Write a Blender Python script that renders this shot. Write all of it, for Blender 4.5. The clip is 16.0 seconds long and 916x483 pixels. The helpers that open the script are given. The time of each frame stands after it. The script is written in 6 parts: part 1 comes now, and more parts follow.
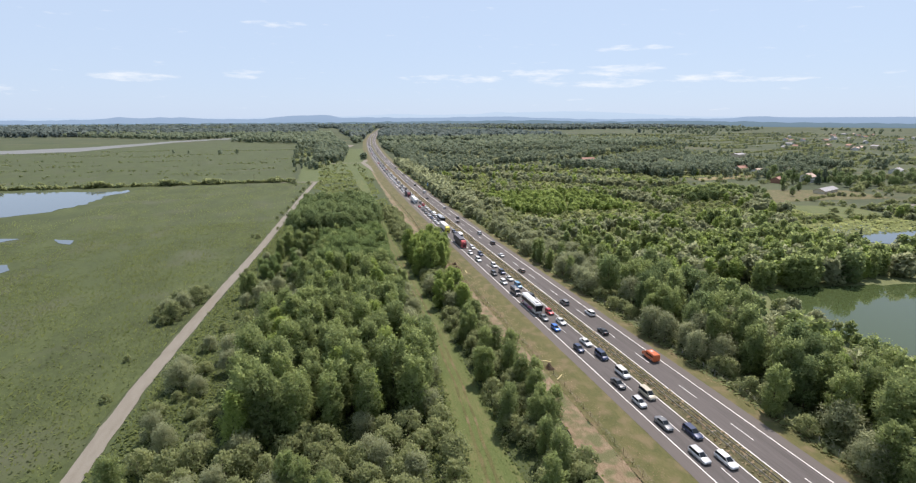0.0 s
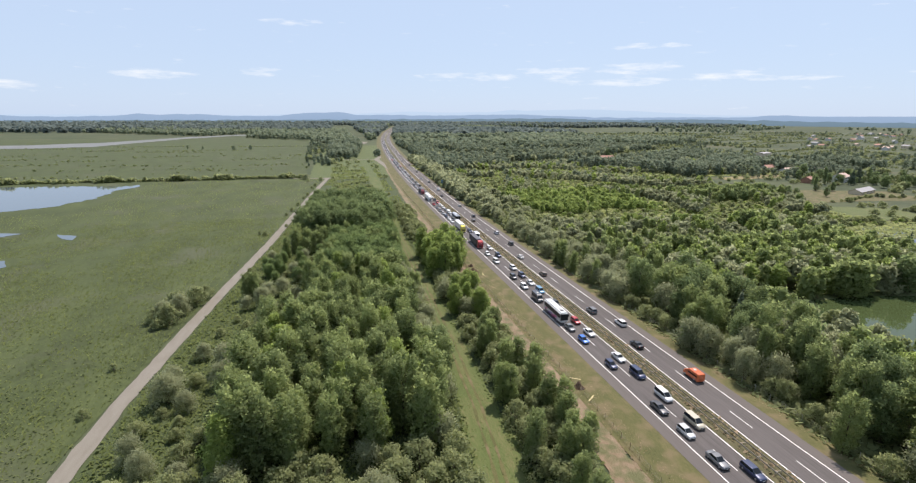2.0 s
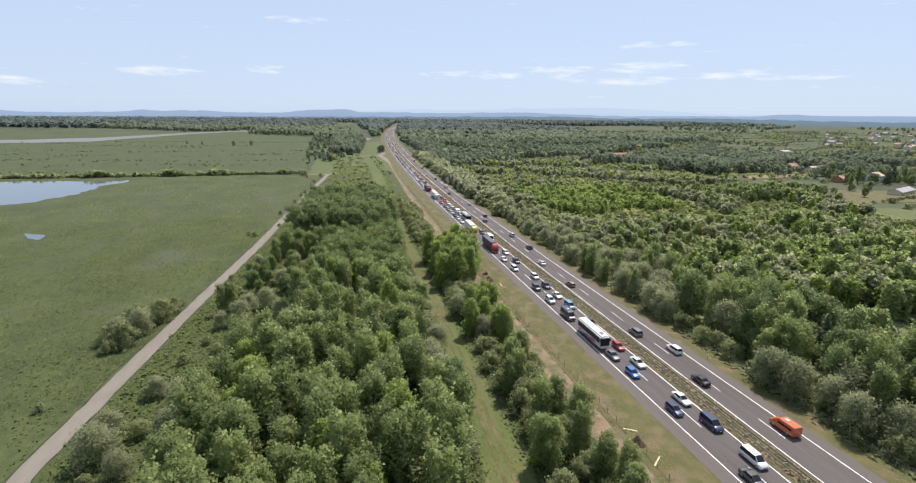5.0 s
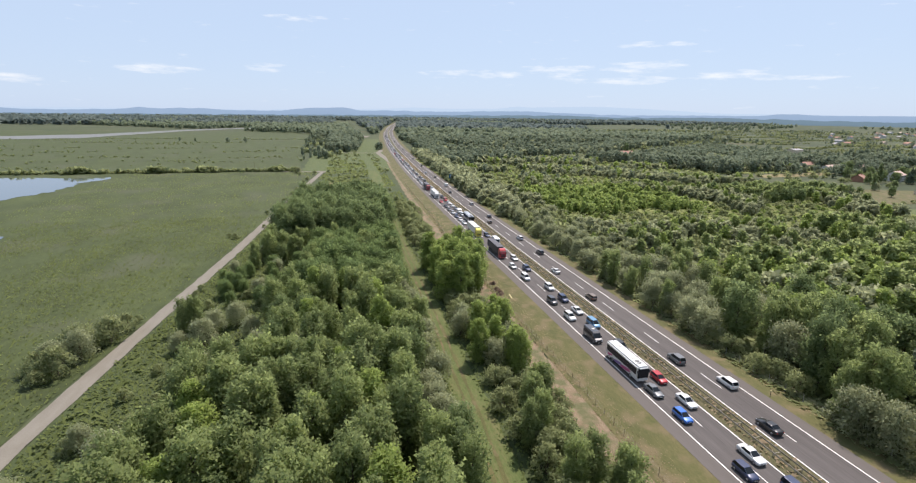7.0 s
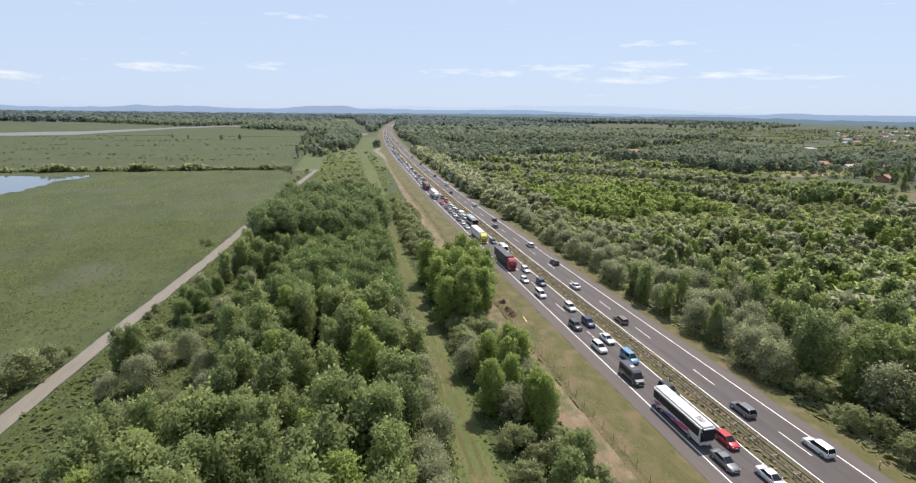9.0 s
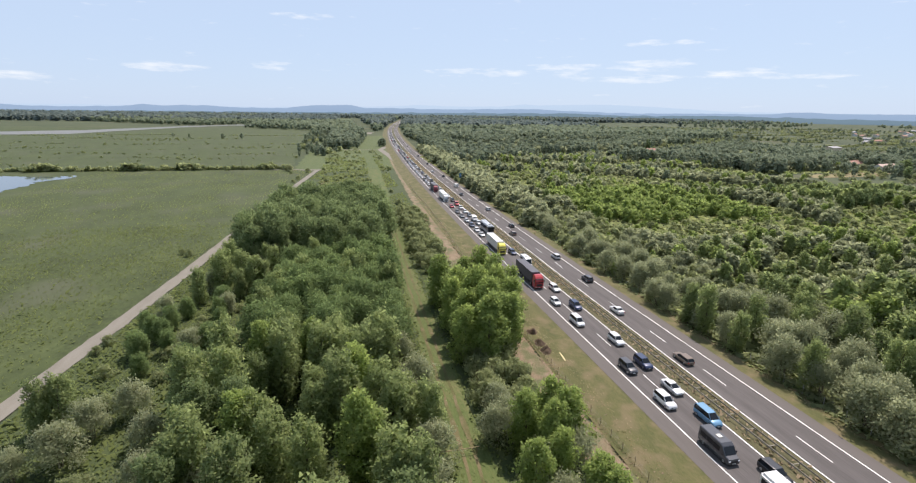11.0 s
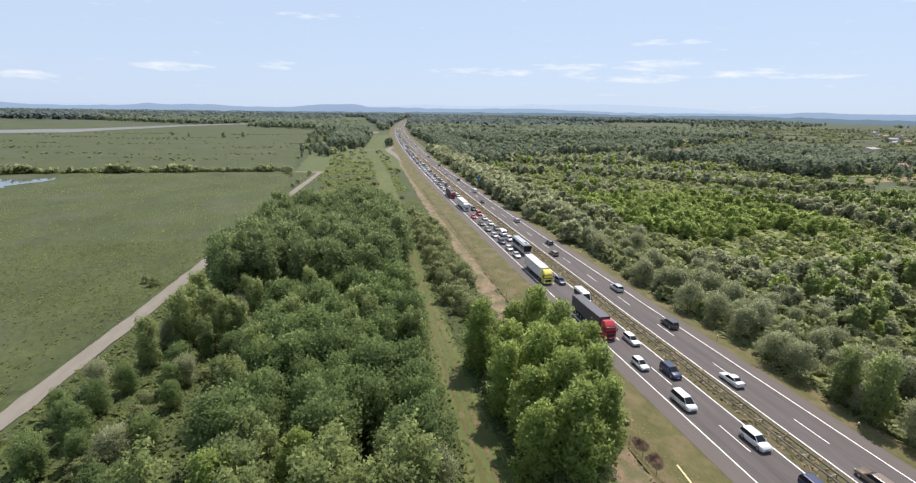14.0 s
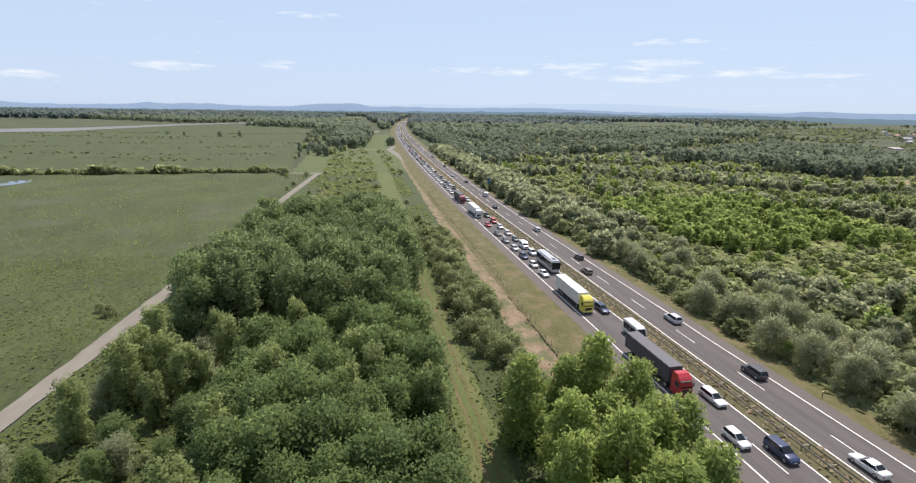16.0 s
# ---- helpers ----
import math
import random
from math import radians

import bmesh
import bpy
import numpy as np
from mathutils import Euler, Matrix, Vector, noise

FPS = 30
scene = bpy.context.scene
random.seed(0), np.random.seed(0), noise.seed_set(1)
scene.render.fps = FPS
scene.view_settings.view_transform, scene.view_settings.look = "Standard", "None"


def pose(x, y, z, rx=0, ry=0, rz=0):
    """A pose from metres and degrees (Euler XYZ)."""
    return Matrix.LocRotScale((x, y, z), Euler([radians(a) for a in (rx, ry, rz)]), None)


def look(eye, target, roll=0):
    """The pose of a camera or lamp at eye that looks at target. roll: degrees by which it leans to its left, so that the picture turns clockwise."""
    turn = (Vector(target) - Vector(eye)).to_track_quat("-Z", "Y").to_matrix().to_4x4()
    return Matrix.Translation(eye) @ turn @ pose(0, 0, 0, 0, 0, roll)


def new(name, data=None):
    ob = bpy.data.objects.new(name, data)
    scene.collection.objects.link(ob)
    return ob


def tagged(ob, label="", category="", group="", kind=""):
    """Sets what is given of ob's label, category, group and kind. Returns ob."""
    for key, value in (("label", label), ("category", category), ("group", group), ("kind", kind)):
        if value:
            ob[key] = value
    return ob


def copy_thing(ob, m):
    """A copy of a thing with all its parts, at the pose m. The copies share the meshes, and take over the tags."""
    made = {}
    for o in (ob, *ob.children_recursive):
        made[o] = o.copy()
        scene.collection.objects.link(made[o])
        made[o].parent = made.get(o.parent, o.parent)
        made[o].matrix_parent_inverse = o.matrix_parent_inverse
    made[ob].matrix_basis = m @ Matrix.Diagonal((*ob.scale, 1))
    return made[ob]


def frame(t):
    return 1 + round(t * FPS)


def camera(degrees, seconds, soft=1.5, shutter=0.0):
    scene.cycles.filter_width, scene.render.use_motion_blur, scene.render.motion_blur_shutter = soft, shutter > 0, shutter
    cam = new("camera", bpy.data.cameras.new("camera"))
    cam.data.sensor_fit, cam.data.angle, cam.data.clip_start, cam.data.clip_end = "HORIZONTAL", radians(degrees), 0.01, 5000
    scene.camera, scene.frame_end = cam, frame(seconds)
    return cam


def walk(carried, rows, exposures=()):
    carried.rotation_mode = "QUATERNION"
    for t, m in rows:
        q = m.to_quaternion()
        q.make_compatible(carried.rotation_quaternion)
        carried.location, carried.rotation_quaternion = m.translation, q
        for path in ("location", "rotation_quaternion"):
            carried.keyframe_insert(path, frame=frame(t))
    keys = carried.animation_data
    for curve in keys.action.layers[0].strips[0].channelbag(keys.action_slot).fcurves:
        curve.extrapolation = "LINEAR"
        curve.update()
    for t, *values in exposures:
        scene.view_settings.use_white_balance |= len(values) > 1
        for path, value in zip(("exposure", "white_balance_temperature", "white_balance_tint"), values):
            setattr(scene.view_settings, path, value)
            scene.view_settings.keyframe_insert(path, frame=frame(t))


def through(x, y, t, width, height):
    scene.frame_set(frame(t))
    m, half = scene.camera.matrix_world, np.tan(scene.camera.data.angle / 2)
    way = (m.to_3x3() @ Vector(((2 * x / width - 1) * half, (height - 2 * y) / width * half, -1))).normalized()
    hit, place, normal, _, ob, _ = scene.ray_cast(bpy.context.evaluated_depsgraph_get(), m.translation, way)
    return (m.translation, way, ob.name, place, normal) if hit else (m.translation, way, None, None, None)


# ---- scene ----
cam = camera(86.0, 16.0, soft=1.2)
PATH = [
    (0, -64.88, 0.00, 63.70, -15.44, -14.12, -0.01),
    (0.5, -64.19, 3.34, 63.21, -14.85, -14.17, 0.06),
    (1, -63.59, 6.72, 62.58, -14.31, -14.26, 0.11),
    (1.5, -63.03, 10.13, 61.81, -14.01, -14.27, 0.15),
    (2, -62.66, 13.74, 61.07, -13.87, -14.33, 0.24),
    (2.5, -62.25, 17.60, 60.31, -13.81, -14.36, 0.28),
    (3, -61.84, 21.82, 59.60, -13.68, -14.39, 0.34),
    (3.5, -61.44, 26.21, 58.93, -13.54, -14.46, 0.36),
    (4, -60.93, 30.84, 58.18, -13.45, -14.49, 0.44),
    (6.5, -57.05, 56.21, 53.59, -13.50, -14.60, 0.66),
    (7, -56.00, 61.99, 52.73, -13.54, -14.63, 0.72),
    (7.5, -54.89, 67.67, 51.85, -13.60, -14.63, 0.79),
    (8, -53.77, 73.51, 51.09, -13.63, -14.68, 0.82),
    (8.5, -52.71, 79.44, 50.40, -13.67, -14.73, 0.83),
    (9, -51.54, 85.52, 49.83, -13.58, -14.76, 0.86),
    (11.5, -48.80, 115.75, 46.89, -12.86, -14.81, 0.86),
    (12, -48.61, 121.67, 46.65, -12.80, -14.80, 0.93),
    (12.5, -48.61, 127.67, 46.41, -12.64, -14.84, 0.94),
    (13, -48.71, 133.79, 46.08, -12.50, -14.84, 0.94),
    (13.5, -48.95, 139.84, 45.67, -12.44, -14.86, 0.94),
    (14, -49.13, 145.94, 45.27, -12.39, -14.86, 0.92),
    (14.5, -49.21, 151.99, 44.86, -12.36, -14.89, 0.93),
    (15, -49.10, 158.07, 44.47, -12.30, -14.91, 0.89),
    (15.5, -48.94, 164.07, 44.09, -12.31, -14.93, 0.88),
    (16, -48.66, 169.99, 43.66, -12.34, -14.92, 0.93),
]


def aim(x, y, z, yaw, pitch, roll):
    """A camera pose from its place, its heading to the left of +y, its tilt upwards and its lean."""
    return pose(x, y, z, 0, 0, yaw) @ pose(0, 0, 0, 90 + pitch, 0, 0) @ pose(0, 0, 0, 0, 0, roll)


walk(cam, [(t, aim(*row)) for t, *row in PATH])

# ---- sky and sun ----
EXPOSURE = 0.66
SUN_WAY = Vector((0.33, 0.36, 0.87)).normalized()
scene.view_settings.exposure = EXPOSURE

world = bpy.data.worlds.new("sky")
scene.world = world
world.use_nodes = True


CLOUDS = ((15.5, 4.15, 6.5, 0.5), (24.6, 4.7, 4.6, 0.75), (33, 4.9, 4.6, 0.7), (31, 3.6, 7, 0.5), (42, 3.85, 4.2, 0.75), (-6.8, 4.35, 2.3, 0.5), (-16.6, 3.8, 3.8, 0.6), (-26.5, 2.4, 3, 0.5), (48, 3.7, 3, 0.4), (-3.7, 9.2, 3.0, 0.35), (34, 7.0, 3.5, 0.35))


def build_sky():
    nt = world.node_tree
    nt.nodes.clear()
    N, L = nt.nodes.new, nt.links.new
    out, bg = N("ShaderNodeOutputWorld"), N("ShaderNodeBackground")
    sky = N("ShaderNodeTexSky")
    sky.sky_type = "NISHITA"
    sky.sun_disc = False
    sky.sun_elevation = math.asin(SUN_WAY.z)
    sky.sun_rotation = math.atan2(SUN_WAY.x, SUN_WAY.y)
    sky.altitude = 100
    sky.air_density, sky.dust_density, sky.ozone_density = 1.0, 0.5, 1.6
    # thin flat clouds low over the horizon: bearing and height of each, its half length and half depth, in radians
    tc, sep = N("ShaderNodeTexCoord"), N("ShaderNodeSeparateXYZ")
    L(tc.outputs["Generated"], sep.inputs[0])

    def calc(kind, a, b=None):
        node = N("ShaderNodeMath")
        node.operation = kind
        for k, v in enumerate((a, b)):
            if v is None:
                continue
            if isinstance(v, (int, float)):
                node.inputs[k].default_value = v
            else:
                L(v, node.inputs[k])
        return node.outputs[0]

    bearing, height = calc("ARCTAN2", sep.outputs["X"], sep.outputs["Y"]), calc("ARCSINE", sep.outputs["Z"])
    both = N("ShaderNodeCombineXYZ")
    L(calc("MULTIPLY", bearing, 17.0), both.inputs[0])
    L(calc("MULTIPLY", height, 95.0), both.inputs[1])
    nz = N("ShaderNodeTexNoise")
    nz.inputs["Scale"].default_value = 1.0
    nz.inputs["Detail"].default_value = 9
    nz.inputs["Roughness"].default_value = 0.62
    L(both.outputs[0], nz.inputs["Vector"])
    shape = None
    for at, up, half, deep in CLOUDS:
        u = calc("DIVIDE", calc("SUBTRACT", bearing, radians(at)), radians(half))
        v = calc("DIVIDE", calc("SUBTRACT", height, radians(up)), radians(deep))
        one = calc("SUBTRACT", 1.0, calc("ADD", calc("MULTIPLY", u, u), calc("MULTIPLY", v, v)))
        shape = one if shape is None else calc("MAXIMUM", shape, one)
    shape = calc("MAXIMUM", shape, -0.55)
    ramp = N("ShaderNodeValToRGB")
    ramp.color_ramp.elements[0].position, ramp.color_ramp.elements[1].position = 0.48, 1.0
    # streaks of thin cloud
    L(calc("SUBTRACT", calc("ADD", calc("MULTIPLY", nz.outputs["Fac"], 1.9), calc("MULTIPLY", shape, 0.3)), 0.55), ramp.inputs[0])
    dim = N("ShaderNodeMath")
    dim.operation = "MULTIPLY"
    dim.inputs[1].default_value = 0.6
    L(ramp.outputs[0], dim.inputs[0])
    mix = N("ShaderNodeMix")
    mix.data_type = "RGBA"
    mix.inputs["B"].default_value = (7.4, 7.3, 7.3, 1)
    L(dim.outputs[0], mix.inputs["Factor"])
    # pale summer haze low down, kept up to the unseen zenith as added fill
    haze, air = N("ShaderNodeMix"), N("ShaderNodeMapRange")
    haze.data_type = "RGBA"
    haze.inputs["B"].default_value = (3.95, 4.8, 6.3, 1)
    for k, v in zip(("From Min", "From Max", "To Min", "To Max"), (0.0, 0.7, 0.88, 0.84)):
        air.inputs[k].default_value = v
    L(sep.outputs["Z"], air.inputs["Value"])
    L(air.outputs[0], haze.inputs["Factor"])
    L(sky.outputs[0], haze.inputs["A"])
    L(haze.outputs["Result"], mix.inputs["A"])
    L(mix.outputs["Result"], bg.inputs[0])
    bg.inputs[1].default_value = 0.094
    L(bg.outputs[0], out.inputs[0])


build_sky()
sun = new("sun", bpy.data.lights.new("sun", "SUN"))
sun.data.energy, sun.data.angle, sun.data.color = 4.35, radians(0.53), (1.0, 0.893, 0.84)
sun.matrix_world = look((300, 300, 900), Vector((300, 300, 900)) - SUN_WAY)


# ---- materials ----
def grained(name, tones, scale=1.0, fine=8.0, rough=0.9, bump=0.3, depth=0.1, spec=0.3, stretch=(1, 1, 1), spread=(0.3, 0.7), patch=None, fine_mix=0.5):
    """A surface of two or more tones, mixed by coarse and fine noise in metres, with fine relief. patch: (tone, size, share) of larger stains."""
    m = bpy.data.materials.new(name)
    m.use_nodes = True
    nt = m.node_tree
    N, L = nt.nodes.new, nt.links.new
    bs = nt.nodes["Principled BSDF"]
    tc, mp = N("ShaderNodeTexCoord"), N("ShaderNodeMapping")
    mp.inputs["Scale"].default_value = stretch
    L(tc.outputs["Object"], mp.inputs[0])
    a, b = N("ShaderNodeTexNoise"), N("ShaderNodeTexNoise")
    for nz, s, d in ((a, 1 / scale, 6), (b, fine / scale, 5)):
        nz.inputs["Scale"].default_value = s
        nz.inputs["Detail"].default_value = d
        nz.inputs["Roughness"].default_value = 0.62
        L(mp.outputs[0], nz.inputs["Vector"])
    mx = N("ShaderNodeMix")
    mx.inputs["Factor"].default_value = fine_mix
    L(a.outputs["Fac"], mx.inputs["A"])
    L(b.outputs["Fac"], mx.inputs["B"])
    ramp = N("ShaderNodeValToRGB")
    els = ramp.color_ramp.elements
    els[0].position, els[1].position = spread
    els[0].color, els[1].color = (*tones[0], 1), (*tones[-1], 1)
    for n, tone in enumerate(tones[1:-1]):
        e = els.new(spread[0] + (spread[1] - spread[0]) * (n + 1) / (len(tones) - 1))
        e.color = (*tone, 1)
    L(mx.outputs["Result"], ramp.inputs[0])
    colour = ramp.outputs[0]
    if patch:
        tone, size, share = patch
        c = N("ShaderNodeTexNoise")
        c.inputs["Scale"].default_value = 1 / size
        c.inputs["Detail"].default_value = 7
        L(tc.outputs["Object"], c.inputs["Vector"])
        pr = N("ShaderNodeValToRGB")
        pr.color_ramp.elements[0].position, pr.color_ramp.elements[1].position = 1 - share - 0.1, 1 - share + 0.06
        L(c.outputs["Fac"], pr.inputs[0])
        pm = N("ShaderNodeMix")
        pm.data_type = "RGBA"
        pm.inputs["B"].default_value = (*tone, 1)
        L(pr.outputs[0], pm.inputs["Factor"])
        L(colour, pm.inputs["A"])
        colour = pm.outputs["Result"]
    L(colour, bs.inputs["Base Color"])
    bs.inputs["Roughness"].default_value = rough
    bs.inputs["Specular IOR Level"].default_value = spec
    if bump:
        bp = N("ShaderNodeBump")
        bp.inputs["Strength"].default_value, bp.inputs["Distance"].default_value = bump, depth
        L(mx.outputs["Result"], bp.inputs["Height"])
        L(bp.outputs[0], bs.inputs["Normal"])
    return m


def plain(name, tone, rough=0.5, metal=0.0, spec=0.5, coat=0.0):
    """A smooth manufactured surface with faint soiling."""
    m = bpy.data.materials.new(name)
    m.use_nodes = True
    nt = m.node_tree
    bs = nt.nodes["Principled BSDF"]
    nz, ramp = nt.nodes.new("ShaderNodeTexNoise"), nt.nodes.new("ShaderNodeValToRGB")
    nz.inputs["Scale"].default_value, nz.inputs["Detail"].default_value = 1.7, 6
    ramp.color_ramp.elements[0].color = (*[c * 0.86 for c in tone], 1)
    ramp.color_ramp.elements[1].color = (*[min(1, c * 1.06) for c in tone], 1)
    ramp.color_ramp.elements[0].position, ramp.color_ramp.elements[1].position = 0.3, 0.65
    tc = nt.nodes.new("ShaderNodeTexCoord")
    nt.links.new(tc.outputs["Object"], nz.inputs["Vector"])
    nt.links.new(nz.outputs["Fac"], ramp.inputs[0])
    nt.links.new(ramp.outputs[0], bs.inputs["Base Color"])
    bs.inputs["Roughness"].default_value, bs.inputs["Metallic"].default_value = rough, metal
    bs.inputs["Specular IOR Level"].default_value, bs.inputs["Coat Weight"].default_value = spec, coat
    return m


def leaves(name, dark, light, object_share=0.42, through=0.66, rough=0.7):
    """Foliage: each spray has a tone of its own, each plant leans to one side of it, and light passes through."""
    m = bpy.data.materials.new(name)
    m.use_nodes = True
    nt = m.node_tree
    N, L = nt.nodes.new, nt.links.new
    bs, out = nt.nodes["Principled BSDF"], nt.nodes["Material Output"]
    geo, info = N("ShaderNodeNewGeometry"), N("ShaderNodeObjectInfo")
    big = N("ShaderNodeTexNoise")
    big.inputs["Scale"].default_value, big.inputs["Detail"].default_value = 0.09, 3
    L(geo.outputs["Position"], big.inputs["Vector"])
    mx = N("ShaderNodeMix")
    mx.inputs["Factor"].default_value = object_share
    L(geo.outputs["Random Per Island"], mx.inputs["A"])
    L(info.outputs["Random"], mx.inputs["B"])
    mx2 = N("ShaderNodeMix")
    mx2.inputs["Factor"].default_value = 0.32
    L(mx.outputs["Result"], mx2.inputs["A"])
    L(big.outputs["Fac"], mx2.inputs["B"])
    ramp = N("ShaderNodeValToRGB")
    ramp.color_ramp.elements[0].position, ramp.color_ramp.elements[1].position = 0.2, 0.8
    ramp.color_ramp.elements[0].color, ramp.color_ramp.elements[1].color = (*dark, 1), (*light, 1)
    L(mx2.outputs["Result"], ramp.inputs[0])
    L(ramp.outputs[0], bs.inputs["Base Color"])
    bs.inputs["Roughness"].default_value, bs.inputs["Specular IOR Level"].default_value = rough, 0.1
    tl, ms = N("ShaderNodeBsdfTranslucent"), N("ShaderNodeMixShader")
    L(ramp.outputs[0], tl.inputs[0])
    ms.inputs[0].default_value = through
    L(bs.outputs[0], ms.inputs[1])
    L(tl.outputs[0], ms.inputs[2])
    L(ms.outputs[0], out.inputs[0])
    return m


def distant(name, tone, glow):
    """Hills so far off that only the air's light shows: its haze is put into a faint glow of their own."""
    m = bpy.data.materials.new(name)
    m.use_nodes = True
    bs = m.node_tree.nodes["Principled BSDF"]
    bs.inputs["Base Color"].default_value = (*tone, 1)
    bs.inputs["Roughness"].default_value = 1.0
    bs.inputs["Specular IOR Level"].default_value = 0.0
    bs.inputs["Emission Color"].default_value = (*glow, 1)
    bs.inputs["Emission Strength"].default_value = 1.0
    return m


def patchwork(name):
    """A plain of many small fields: each patch has a crop's tone of its own, with mottling inside."""
    m = bpy.data.materials.new(name)
    m.use_nodes = True
    nt = m.node_tree
    N, L = nt.nodes.new, nt.links.new
    bs = nt.nodes["Principled BSDF"]
    tc, mp, vor, nz = N("ShaderNodeTexCoord"), N("ShaderNodeMapping"), N("ShaderNodeTexVoronoi"), N("ShaderNodeTexNoise")
    mp.inputs["Scale"].default_value = (0.009, 0.026, 1)
    mp.inputs["Rotation"].default_value = (0, 0, 0.35)
    vor.inputs["Scale"].default_value = 1.0
    nz.inputs["Scale"].default_value, nz.inputs["Detail"].default_value = 0.045, 8
    L(tc.outputs["Object"], mp.inputs[0])
    L(mp.outputs[0], vor.inputs["Vector"])
    L(tc.outputs["Object"], nz.inputs["Vector"])
    mx, ramp = N("ShaderNodeMix"), N("ShaderNodeValToRGB")
    mx.inputs["Factor"].default_value = 0.5
    L(vor.outputs["Color"], mx.inputs["A"])
    L(nz.outputs["Fac"], mx.inputs["B"])
    els = ramp.color_ramp.elements
    els[0].position, els[0].color = 0.22, (0.034, 0.045, 0.024, 1)
    els[1].position, els[1].color = 0.78, (0.105, 0.098, 0.055, 1)
    for at, tone in ((0.4, (0.052, 0.065, 0.032, 1)), (0.52, (0.070, 0.080, 0.040, 1)), (0.62, (0.046, 0.060, 0.030, 1))):
        e = els.new(at)
        e.color = tone
    L(mx.outputs["Result"], ramp.inputs[0])
    L(ramp.outputs[0], bs.inputs["Base Color"])
    bs.inputs["Roughness"].default_value, bs.inputs["Specular IOR Level"].default_value = 0.95, 0.2
    return m


